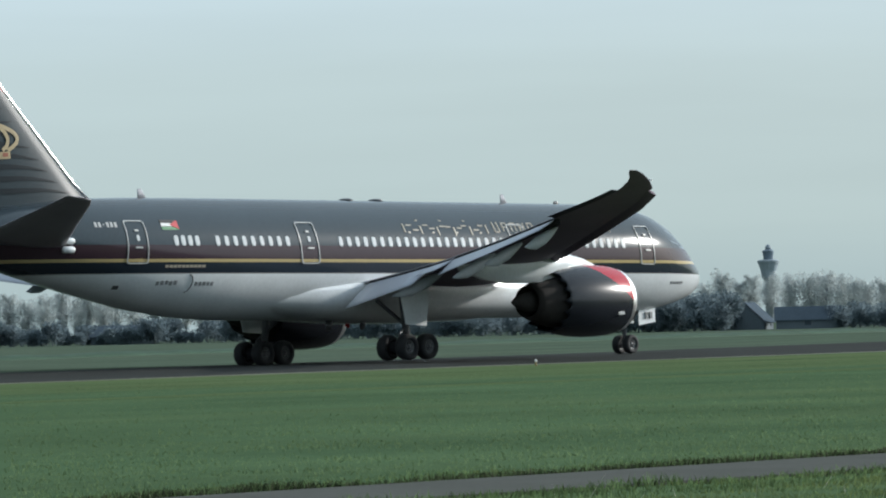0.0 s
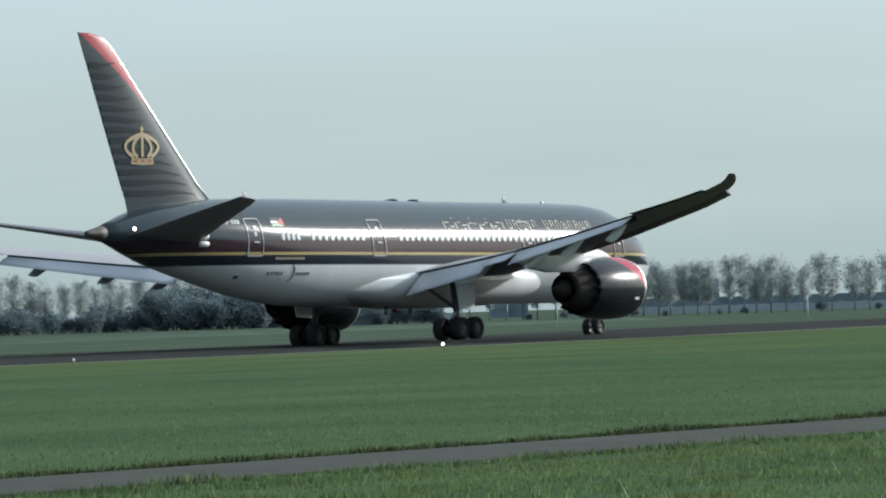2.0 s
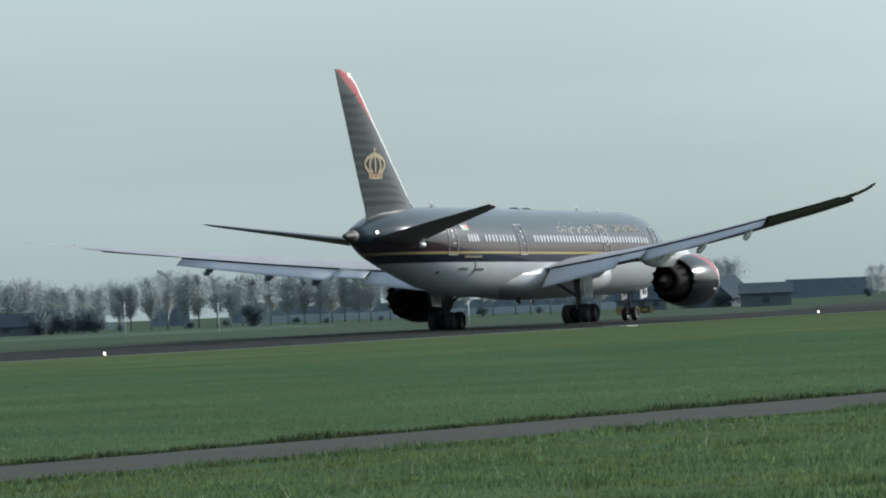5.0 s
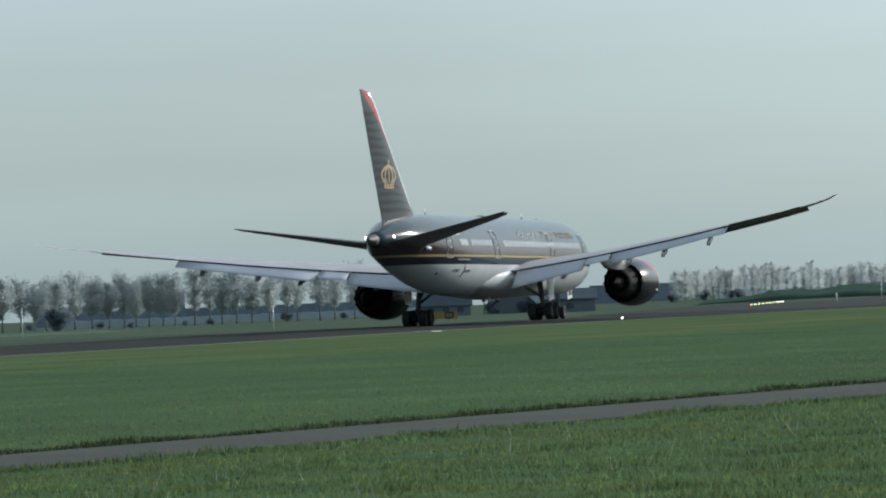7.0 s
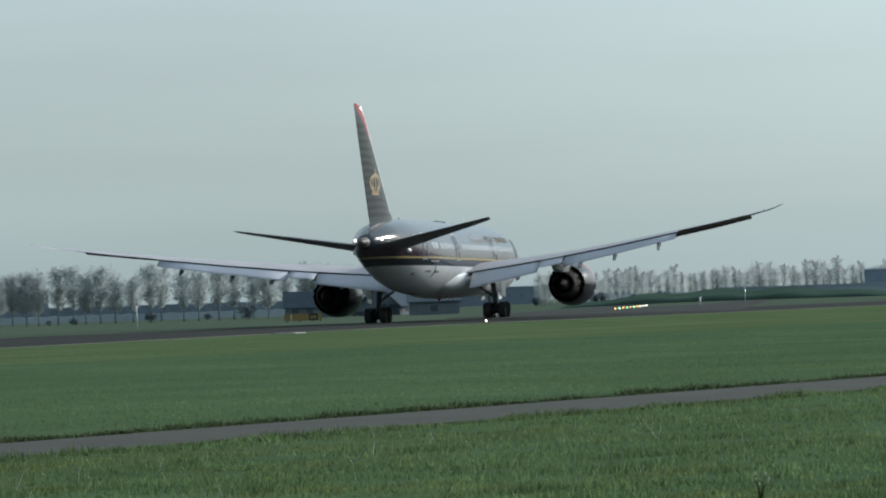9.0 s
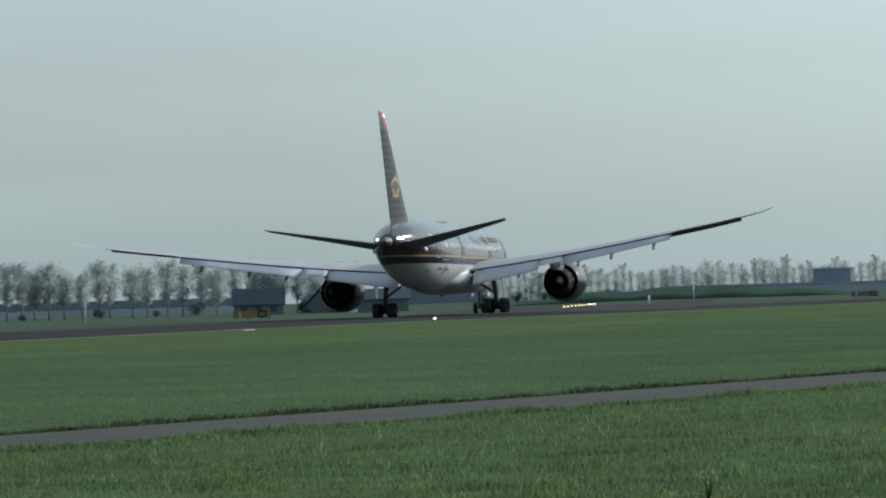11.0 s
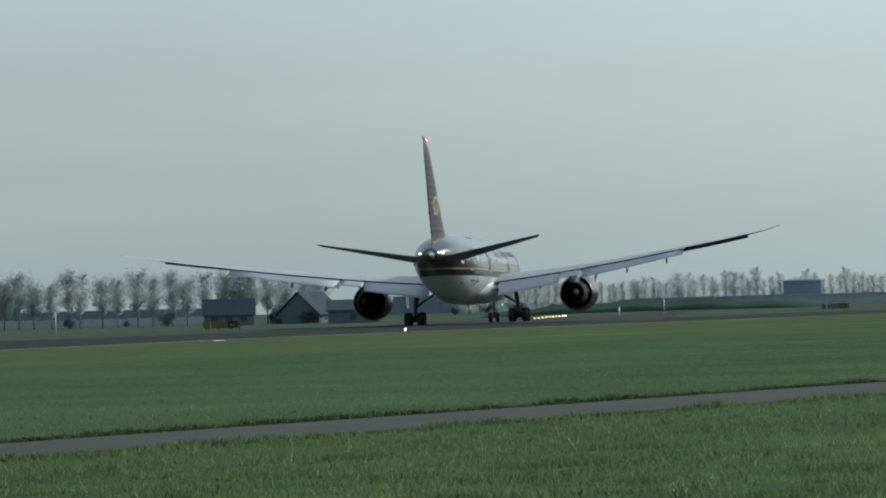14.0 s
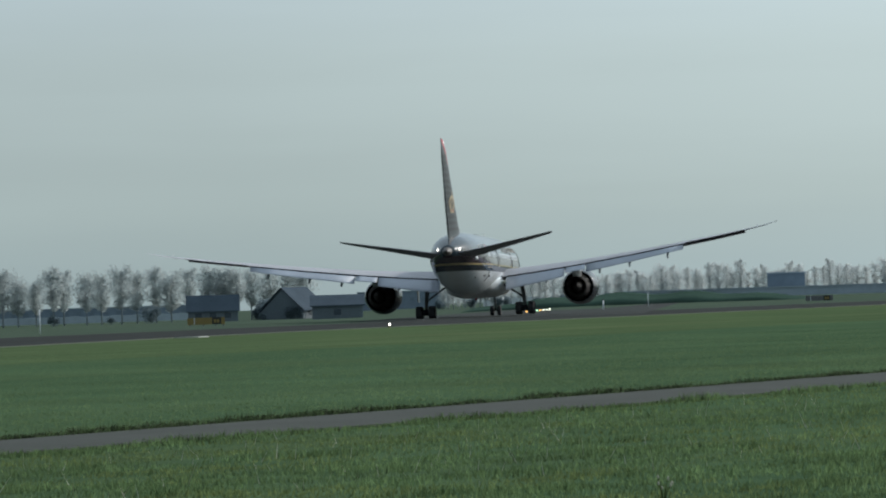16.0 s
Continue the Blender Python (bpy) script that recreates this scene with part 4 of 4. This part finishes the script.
def crown_emblem(side):
    """A plain gold crown laid on the fin: a band, arches and a small cross."""
    def ribbon(pts, wide):
        v, f = [], []
        for k, (x, z) in enumerate(pts):
            a, b = pts[max(k - 1, 0)], pts[min(k + 1, len(pts) - 1)]
            dx, dz = b[0] - a[0], b[1] - a[1]
            n = math.hypot(dx, dz) or 1.0
            for q in (-1, 1):
                w = fin_side(x - dz / n * wide * q, z + dx / n * wide * q, side)[0]
                v.append(w + Vector((0, side * 0.02, 0)))
        return v, [(2 * k, 2 * k + 2, 2 * k + 3, 2 * k + 1) for k in range(len(pts) - 1)]
    cx = -23.0
    bits = [ribbon([(cx - 0.85 + 1.7 * k / 6, 10.18 - 0.05 * math.sin(math.pi * k / 6)) for k in range(7)], 0.17)]
    for w in (-1.45, -0.8, 0.0, 0.8, 1.45):
        pts = []
        for k in range(13):
            u = k / 12
            bow = math.sin(math.pi * min(1.0, u * 1.02)) ** 0.7
            base = cx + w * 0.48 * (1 - u)
            pts.append((base + w * 0.70 * bow * (1 - 0.25 * u), 10.38 + 1.22 * u ** (0.75 if abs(w) > 1 else 0.9)))
        bits.append(ribbon(pts, 0.1))
    bits.append(ribbon([(cx, 11.58), (cx, 12.02)], 0.07))
    bits.append(ribbon([(cx - 0.14, 11.85), (cx + 0.14, 11.85)], 0.05))
    return mesh("emblem", *join(*bits), M_GOLD)


for side in (-1, 1):
    part("emblem", crown_emblem(side), fin, "gold crown emblem")
    for k in range(3):
        x = -23.0 + 0.55 * (k - 1)
        v = [fin_side(x + a, 10.18 + c, side)[0] + Vector((0, side * 0.035, 0)) for a, c in ((-0.16, -0.09), (0.16, -0.09), (0.16, 0.09), (-0.16, 0.09))]
        part("emblem_stone", mesh("emblem_stone", v, [(0, 1, 2, 3)], M_STONE, False), fin, "dull red patch on the crown's band")
    rings = []
    for y, le, te, z, t in ((0.6, -19.2, -25.3, 6.11, 0.10), (2.0, -20.3, -25.6, 6.36, 0.10), (5.5, -22.9, -26.5, 6.98, 0.095), (8.8, -25.25, -27.35, 7.56, 0.09), (9.6, -25.95, -27.6, 7.70, 0.085), (9.85, -26.6, -27.65, 7.74, 0.06)):
        rings.append(foil_ring((le, side * y, z - 0.085 * (le - te)), (te, side * y, z), t, (0, -side * 0.17, 1)))
    part("tailplane", mesh("tailplane", *loft(rings), M_STAB), plane, "dark charcoal tailplane")

# cabin windows and doors on both sides
pane = mesh("cabin_window", [(0.16 * math.copysign(abs(math.cos(a)) ** 0.6, math.cos(a)) * s, 0.26 * math.copysign(abs(math.sin(a)) ** 0.6, math.sin(a)) * s, z) for s, z in ((1, 0.0), (0.85, 0.02)) for a in [6.28318 * j / 14 for j in range(14)]],
            [tuple(range(14, 28))] + [(j, (j + 1) % 14, 14 + (j + 1) % 14, 14 + j) for j in range(14)], M_PANE, False)
SPANS = [(-13.68, 4, 0.46), (-10.93, 9, 0.607), (-2.28, 37, 0.607)]


def outline(w, h, t, r=0.14):
    """A thin rounded frame."""
    def rim(a, b, rr, z):
        pts = []
        for cx, cy, s in ((a - rr, b - rr, 0), (-a + rr, b - rr, 1), (-a + rr, -b + rr, 2), (a - rr, -b + rr, 3)):
            for j in range(4):
                q = math.pi / 2 * (s + j / 3)
                pts.append((cx + rr * math.cos(q), cy + rr * math.sin(q), z))
        full = []
        for k, q in enumerate(pts):
            full.append(q)
            n = pts[(k + 1) % 16]
            if k % 4 == 3:
                full += [tuple(q[c] + (n[c] - q[c]) * u / 8 for c in range(3)) for u in range(1, 8)]
        return full
    o, i = rim(w / 2, h / 2, r, 0.0), rim(w / 2 - t, h / 2 - t, r * 0.7, 0.0)
    o2, i2 = [(x, y, 0.03) for x, y, z in o], [(x, y, 0.03) for x, y, z in i]
    v, k = o + i + o2 + i2, len(o)
    f = []
    for j in range(k):
        n = (j + 1) % k
        f += [(2 * k + j, 2 * k + n, 3 * k + n, 3 * k + j), (j, n, 2 * k + n, 2 * k + j), (k + j, 3 * k + j, 3 * k + n, k + n)]
    return v, f


def bent_outline(x, z, w, h, side):
    """The frame of a door, laid on the curved hull."""
    v, f = outline(w, h, 0.055)
    out = []
    for a, b, c in v:
        p, n = skin(x + a, z + b, side, 0.01 + c)
        out.append(p)
    return mesh("door_frame", out, f, M_OUTLINE, False)


for side in (-1, 1):
    for x0, num, pitch in SPANS:
        for i in range(num):
            part("cabin_window", pane, plane, at=on_skin(x0 + i * pitch, 5.94, side, 0.004))
    for x in (-16.15, -4.58, 11.2, 21.6):
        d = part("cabin_door", bent_outline(x, 5.86, 1.3, 2.05, side), plane, "cabin door with a pale outline")
        part("door_window", pane, d, at=on_skin(x + 0.05, 6.05, side, 0.01) @ Matrix.Diagonal((0.7, 0.6, 1, 1)))
        part("door_handle", mesh("door_handle", *box(-0.22, 0.22, -0.04, 0.04, 0, 0.05), M_OUTLINE, False), d, at=on_skin(x + 0.05, 5.6, side, 0.01))
        part("door_handle", mesh("door_handle", *box(-0.12, 0.12, -0.05, 0.05, 0, 0.05), M_OUTLINE, False), d, at=on_skin(x + 0.02, 6.4, side, 0.01))


def lettering(marks, x0, z0, material, side, name="lettering_bar"):
    """Plain bars and strokes of paint: (along, up, width, height)."""
    for a, b, w, h in marks:
        part(name, mesh(name, *box(-w / 2, w / 2, -h / 2, h / 2, -0.02, 0.012), material, False), plane, at=on_skin(x0 + a, z0 + b, side, 0.004))


g = random.Random(9)
name_marks = []
for i in range(14):
    if i == 5:
        continue
    hh = 0.62 if i in (0, 6) else 0.5
    name_marks += [(i * 0.68, 0, 0.09, hh), (i * 0.68 + 0.34, 0, 0.07, hh), (i * 0.68 + 0.17, hh * (0.42 if i % 3 else -0.42), 0.3, 0.07)]
    if i % 2:
        name_marks.append((i * 0.68 + 0.17, 0.0, 0.28, 0.06))
script_marks = [(i * 0.42, -0.1 + 0.16 * math.sin(i * 1.9), 0.40 if i % 3 else 0.1, 0.08 if i % 3 else 0.5) for i in range(16)] + [(i * 0.9 + 0.3, 0.3 if i % 2 else -0.32, 0.16, 0.09) for i in range(7)]
lettering(name_marks, 9.6, 6.75, M_PALE, -1)
lettering(script_marks, 2.7, 6.75, M_PALE, -1)
lettering([(i * 0.24, 0, 0.15, 0.26) for i in range(6) if i != 2] + [(0.48, 0, 0.12, 0.06)], -18.5, 6.68, M_OUTLINE, -1)
lettering([(i * 0.27, 0.02 * (i % 3), 0.17, 0.22) for i in range(5)] + [(2.4 + i * 0.25, -0.03, 0.16, 0.2) for i in range(5)], -14.6, 3.92, M_SILVER, -1)
lettering([(i * 0.26, 0, 0.2, 0.13) for i in range(10)], -14.3, 4.72, M_PALE, -1)
lettering([(i * 0.24, 0, 0.16, 0.14) for i in range(6)], 24.2, 3.9, M_SILVER, -1)
arc = []
for j in range(11):
    a = math.pi * (j / 10 - 0.5)
    p, _ = skin(-12.75 + 0.28 * math.cos(a), 3.92 + 0.42 * math.sin(a), -1, 0.01)
    arc.append(p)
part("lettering_arc", mesh("lettering_arc", *tube(arc, [0.035] * 11, 6), M_SILVER), plane)
for b, c in ((0.17, (0.02, 0.02, 0.02)), (0.0, (0.75, 0.75, 0.75)), (-0.17, (0.03, 0.2, 0.07))):
    part("flag_stripe", mesh("flag_stripe", *box(-0.55, 0.55, -0.085, 0.085, -0.05, 0.012), mat("flag_paint", c, 0.4), False), plane, at=on_skin(-13.85, 6.70 + b, -1, 0.005))
part("flag_triangle", mesh("flag_triangle", [(0.55, 0.25, 0.022), (0.55, -0.25, 0.022), (0.0, 0, 0.022), (0.55, 0.25, -0.03), (0.55, -0.25, -0.03), (0.0, 0, -0.03)], [(0, 1, 2), (0, 3, 4, 1), (1, 4, 5, 2), (2, 5, 3, 0)], mat("flag_red_paint", (0.5, 0.03, 0.04), 0.4), False), plane, at=on_skin(-13.85, 6.70, -1, 0.005))

# flight deck windows
for side in (-1, 1):
    for x0, x1, za, zb in ((27.15, 26.35, 5.55, 6.25), (26.25, 25.3, 5.9, 6.75), (25.2, 24.3, 6.15, 6.95)):
        v = [skin(x, z, side, o)[0] for o in (-0.03, 0.015) for x, z in ((x0, za - 0.25), (x0, (za + zb) / 2 - 0.1), (x1, zb - 0.15), (x1, za - 0.1))]
        part("flight_deck_window", mesh("flight_deck_window", v, [(4, 5, 6, 7), (0, 1, 5, 4), (1, 2, 6, 5), (2, 3, 7, 6), (3, 0, 4, 7)], M_GLASS, False), plane)

# aerials on the crown, lights, vents
for x, h, l, m in ((13.3, 0.45, 0.28, M_GREY), (-13.2, 0.42, 0.3, M_GREY), (17.6, 0.15, 0.3, M_DARK)):
    z = 8.14 - SLOPE * x
    part("aerial", mesh("aerial", *loft([foil_ring((x + l, 0, z - 0.05), (x - l, 0, z - 0.05), 0.1, (0, 1, 0)), foil_ring((x - l * 0.1, 0, z + h), (x - l, 0, z + h), 0.1, (0, 1, 0))]), m), plane)
for x in (1.2, 3.4):
    part("crown_blister", mesh("crown_blister", *[([(a + x, b, c + 8.13 - SLOPE * x) for a, b, c in v], f) for v, f in [dome(0.4, 0.13)]][0], M_DARK), plane)
part("beacon", mesh("beacon", *[([(a + 1.0, b, -c + 1.95) for a, b, c in v], f) for v, f in [dome(0.14, 0.2)]][0], M_REDLENS), plane, "red belly beacon")
for x in (-1.6, 0.9):
    part("belly_drain", mesh("belly_drain", *loft([foil_ring((x + 0.3, -1.2, 2.1), (x - 0.3, -1.2, 2.1), 0.2, (0, 1, 0)), foil_ring((x, -1.2, 1.62), (x - 0.3, -1.2, 1.62), 0.2, (0, 1, 0))]), M_DARK), plane)
for side in (-1, 1):
    part("tail_light", mesh("tail_light", *[([(a, b, c) for a, b, c in v], f) for v, f in [dome(0.1, 0.1)]][0], G_WHITE), plane, "lit white tail light", at=on_skin(-24.9, 6.35, side, 0.0))
    for z in (5.66, 6.06):
        part("exhaust_vent", mesh("exhaust_vent", *tube([(-20.6, side * 2.02, z), (-20.5, side * 2.05, z), (-20.0, side * 2.14, z), (-19.9, side * 2.16, z)], [0.1, 0.17, 0.17, 0.1], 12), M_WHITE), plane)
part("outflow_valve", mesh("outflow_valve", *box(-0.16, 0.16, -0.13, 0.13, -0.03, 0.02), M_DARK, False), plane, at=on_skin(-16.8, 3.75, -1, 0.0))


# engines
def engine(side):
    y0, z0 = side * 9.85, 2.62
    e = part("engine", mesh("engine", *turned([(10.0, 1.38), (9.6, 1.36), (8.6, 1.42), (7.6, 1.45), (7.58, 0.3)]), M_COVE), plane, "dark engine with a red shoulder", at=Matrix.Translation((0, y0, z0)))
    cowl = [(-2.35 + 12.0, 1.66), (9.2, 1.74), (8.4, 1.79), (7.4, 1.80), (6.4, 1.74), (5.6, 1.62), (5.15, 1.52)]
    k = 48
    rings = [[(x - 5.0, r * math.cos(6.28318 * j / k), r * math.sin(6.28318 * j / k)) for j in range(k)] for x, r in cowl]
    # scalloped rear edge
    rings.append([(0.15 - (0.56 if j % 3 == 0 else 0.10), 1.47 * math.cos(6.28318 * j / k), 1.47 * math.sin(6.28318 * j / k)) for j in range(k)])
    rings.append([(0.18 - (0.56 if j % 3 == 0 else 0.10), 1.43 * math.cos(6.28318 * j / k), 1.43 * math.sin(6.28318 * j / k)) for j in range(k)])
    rings.append([(1.2, 1.5 * math.cos(6.28318 * j / k), 1.5 * math.sin(6.28318 * j / k)) for j in range(k)])
    part("cowl", mesh("cowl", *loft(rings, (False, False)), M_COWL), e, at=Matrix.Translation((5.0, 0, 0)))
    part("intake_lip", mesh("intake_lip", *turned([(9.65, 1.665), (9.95, 1.60), (10.12, 1.50), (10.1, 1.42), (9.9, 1.36), (9.6, 1.36)]), M_METAL), e, "bright metal intake lip")
    part("spinner", mesh("spinner", *turned([(9.1, 0.02), (8.8, 0.2), (8.2, 0.36), (7.58, 0.42)], 20), M_DARK), e)
    part("core_cowl", mesh("core_cowl", *turned([(6.2, 1.3), (5.2, 1.27), (4.5, 1.14), (3.8, 0.94), (3.4, 0.8), (3.42, 0.74), (4.2, 0.7)]), M_HOT), e, "burnt metal core cowl")
    part("exhaust_plug", mesh("exhaust_plug", *turned([(4.4, 0.62), (3.4, 0.52), (2.7, 0.3), (2.2, 0.03)], 24), M_HOT), e)
    part("bypass_duct", mesh("bypass_duct", *turned([(5.9, 1.22), (5.9, 1.5)], 32), M_COVE), e)
    fan = []
    for j in range(18):
        a = 6.28318 * j / 18
        c, s = math.cos(a), math.sin(a)
        c2, s2 = math.cos(a + 0.25), math.sin(a + 0.25)
        fan.append(([(7.9, 0.4 * c, 0.4 * s), (7.65, 0.4 * c2, 0.4 * s2), (7.65, 1.4 * c2, 1.4 * s2), (7.95, 1.4 * c, 1.4 * s), (7.89, 0.4 * c, 0.4 * s), (7.64, 0.4 * c2, 0.4 * s2), (7.64, 1.4 * c2, 1.4 * s2), (7.94, 1.4 * c, 1.4 * s)], [(0, 1, 2, 3), (4, 5, 6, 7), (0, 1, 5, 4), (1, 2, 6, 5), (2, 3, 7, 6), (3, 0, 4, 7)]))
    part("fan", mesh("fan", *join(*fan), M_DARK, False), e)
    part("strake", mesh("strake", *loft([foil_ring((8.6, -side * 1.2, 1.3), (7.4, -side * 1.15, 1.3), 0.04, (0, 1, 0)), foil_ring((7.9, -side * 1.5, 1.62), (7.4, -side * 1.5, 1.62), 0.04, (0, 1, 0))]), M_COWL), e)
    for dx, dz in ((1.6, -0.55),):
        part("access_panel", mesh("access_panel", *box(8.4, 8.85, side * 1.66 - 0.05, side * 1.66 + 0.05, -0.75, -0.6), M_OUTLINE, False), e)
    # pylon
    rings = []
    for x, zlo, zhi, w in ((8.6, 1.72, 1.80, 0.08), (7.6, 1.55, 2.12, 0.26), (6.0, 1.2, 2.42, 0.36), (4.2, 0.95, 2.55, 0.38), (2.2, 0.95, 2.3, 0.34), (0.2, 1.15, 2.0, 0.22), (-1.6, 1.6, 1.85, 0.06)):
        rings.append([(x, w, zlo), (x, w, zhi * 0.9 + zlo * 0.1), (x, w * 0.5, zhi), (x, -w * 0.5, zhi), (x, -w, zhi * 0.9 + zlo * 0.1), (x, -w, zlo)])
    part("pylon", mesh("pylon", *loft(rings), M_WHITE), e, "white engine pylon")


engine(-1)
engine(1)


# undercarriage
def wheel(x, y, r, w, name="wheel"):
    prof = [(-w * 0.30, r * 0.52), (-w * 0.46, r * 0.62), (-w * 0.5, r * 0.8), (-w * 0.42, r * 0.95), (-w * 0.2, r), (w * 0.2, r), (w * 0.42, r * 0.95), (w * 0.5, r * 0.8), (w * 0.46, r * 0.62), (w * 0.30, r * 0.52)]
    def spun(p, k=28):
        return loft([[(q * math.cos(6.28318 * j / k), a, q * math.sin(6.28318 * j / k)) for j in range(k)] for a, q in p], (False, False))
    hub = spun([(-w * 0.34, 0.02), (-w * 0.34, r * 0.16), (-w * 0.2, r * 0.2), (-w * 0.18, r * 0.4), (-w * 0.34, r * 0.5), (-w * 0.30, r * 0.55), (w * 0.30, r * 0.55), (w * 0.34, r * 0.5), (w * 0.18, r * 0.4), (w * 0.2, r * 0.2), (w * 0.34, r * 0.16), (w * 0.34, 0.02)])
    o = part(name, mesh(name, *hub, M_RIM), plane, "alloy wheel with black tyre", at=Matrix.Translation((x, y, r)))
    part("tyre", mesh("tyre", *spun(prof), M_TYRE), o, "black rubber tyre")
    for k in range(6):
        a = 6.28318 * k / 6
        part("wheel_bolt", mesh("wheel_bolt", *box(-0.03, 0.03, -w * 0.36, w * 0.36, -0.03, 0.03), M_STRUT, False), o, at=Matrix.Translation((math.cos(a) * r * 0.3, 0, math.sin(a) * r * 0.3)))
    return o, r


WHEELS, LEGS = [], []
for side in (-1, 1):
    for x in (0.73, -0.73):
        for dy in (-0.62, 0.62):
            WHEELS.append(wheel(x, side * 4.9 + dy, 0.635, 0.58))
    leg = part("main_gear", mesh("main_gear", *join(tube([(0.0, side * 4.9, 0.66), (0.05, side * 4.75, 2.2), (0.15, side * 4.5, 4.1)], [0.15, 0.2, 0.22], 12), tube([(0.05, side * 4.8, 1.7), (0.1, side * 2.9, 3.0)], [0.1, 0.1], 8), tube([(0.05, side * 4.8, 1.9), (2.2, side * 4.2, 3.9)], [0.09, 0.09], 8)), M_STRUT), plane)
    LEGS.append(leg)
    part("bogie_beam", mesh("bogie_beam", *tube([(-0.8, side * 4.9, 0.64), (0, side * 4.9, 0.7), (0.8, side * 4.9, 0.64)], [0.12, 0.17, 0.12], 10), M_STRUT), leg)
    for x in (0.73, -0.73):
        part("axle", mesh("axle", *tube([(x, side * 4.9 - 0.7, 0.635), (x, side * 4.9 + 0.7, 0.635)], [0.08, 0.08], 8), M_STRUT), leg)
    for x in (0.73, -0.73):
        part("brake", mesh("brake", *tube([(x, side * 4.9 - 0.36, 0.635), (x, side * 4.9 + 0.36, 0.635)], [0.3, 0.3], 16), M_COVE), leg)
    part("gear_door", mesh("gear_door", *loft([[(x, side * 5.55 + o, z) for x, z in ((1.1, 3.9), (-1.2, 3.7), (-0.75, 1.75), (0.75, 1.65))] for o in (0, 0.06)]), M_WHITE, False), leg, "white gear door")
    part("torque_link", mesh("torque_link", *tube([(-0.1, side * 4.85, 1.6), (-0.6, side * 4.88, 1.25), (-0.15, side * 4.9, 0.85)], [0.06, 0.06, 0.06], 6), M_STRUT), leg)
NX = 22.78
for dy in (-0.36, 0.36):
    WHEELS.append(wheel(NX, dy, 0.51, 0.4, "nose_wheel"))
nose_leg = part("nose_gear", mesh("nose_gear", *join(tube([(NX, 0, 0.5), (NX - 0.05, 0, 1.4), (NX - 0.15, 0, 2.6)], [0.1, 0.13, 0.15], 10), tube([(NX - 0.05, 0, 1.3), (NX + 1.4, 0, 2.5)], [0.07, 0.07], 8)), M_STRUT), plane)
LEGS.append(nose_leg)
part("axle", mesh("axle", *tube([(NX, -0.45, 0.51), (NX, 0.45, 0.51)], [0.07, 0.07], 8), M_STRUT), nose_leg)
for side in (-1, 1):
    dr = part("gear_door", mesh("gear_door", *loft([[(NX + a, side * 0.75 + o, z) for a, z in ((0.3, 2.4), (1.7, 2.45), (1.7, 1.66), (0.3, 1.5))] for o in (0, 0.05)]), M_WHITE, False), nose_leg, "white nose gear door")
    for a in (0.9, 1.25):
        part("lettering_bar", mesh("lettering_bar", *box(NX + a - 0.1, NX + a + 0.1, side * 0.78 - 0.06, side * 0.78 + 0.06, 1.85, 2.2), M_SILVER, False), dr)

# ---- movement ----
# seconds, x, y, heading to the left of +x
ROLL = [
    (0.0, 180.37, 169.07, 0.22),
    (0.5, 190.98, 169.05, 1.13),
    (1.0, 202.05, 168.76, 1.89),
    (1.5, 212.78, 169.15, 2.77),
    (2.0, 223.60, 169.76, 3.64),
    (2.5, 234.48, 170.53, 4.51),
    (3.0, 245.30, 171.47, 5.43),
    (5.5, 294.55, 178.66, 11.18),
    (6.0, 303.56, 180.53, 12.22),
    (6.5, 312.30, 182.50, 13.22),
    (7.0, 320.76, 184.56, 14.20),
    (7.5, 328.86, 186.68, 15.13),
    (8.0, 336.51, 188.81, 15.99),
    (8.5, 343.68, 190.92, 16.74),
    (9.0, 350.41, 192.99, 17.41),
    (9.5, 356.82, 195.03, 18.01),
    (10.0, 363.02, 197.08, 18.56),
    (12.5, 392.66, 207.45, 20.00),
    (13.0, 398.38, 209.55, 20.28),
    (13.5, 404.01, 211.65, 20.57),
    (14.0, 409.55, 213.74, 20.86),
    (14.5, 414.98, 215.83, 21.16),
    (15.0, 420.32, 217.91, 21.48),
    (15.5, 425.55, 219.98, 21.81),
    (16.0, 430.65, 222.04, 22.14),
]
BANK = -1.1
SETTLE = ((0.0, 1.5, 3.0, 6.0, 16.0), (0.0, 0.02, 0.07, 0.15, 0.15))  # the struts give as the wings shed load; depth fitted to the camera's view


def settle(t):
    return float(np.interp(t, *SETTLE))


def motions():
    walk(plane, [(t, pose(x, y, 0.06 + ground_z(x, y) - settle(t), BANK, 0.0, h)) for t, x, y, h in ROLL])
    times = np.array([r[0] for r in ROLL])
    run = np.concatenate([[0.0], np.cumsum([math.hypot(b[1] - a[1], b[2] - a[2]) for a, b in zip(ROLL, ROLL[1:])])])
    last = frame(16.0) - 1
    for ob, r in WHEELS:
        base = ob.matrix_basis.translation.copy()
        rows = []
        for i in range(last + 1):
            t = i / FPS
            up = Vector((0, 0, settle(t)))
            rows.append((t, Matrix.Translation(base + up) @ Matrix.Rotation(float(np.interp(t, times, run)) / r, 4, "Y")))
        walk(ob, rows)
    for ob in LEGS:
        walk(ob, [(r[0], Matrix.Translation((0, 0, settle(r[0])))) for r in ROLL])


motions()
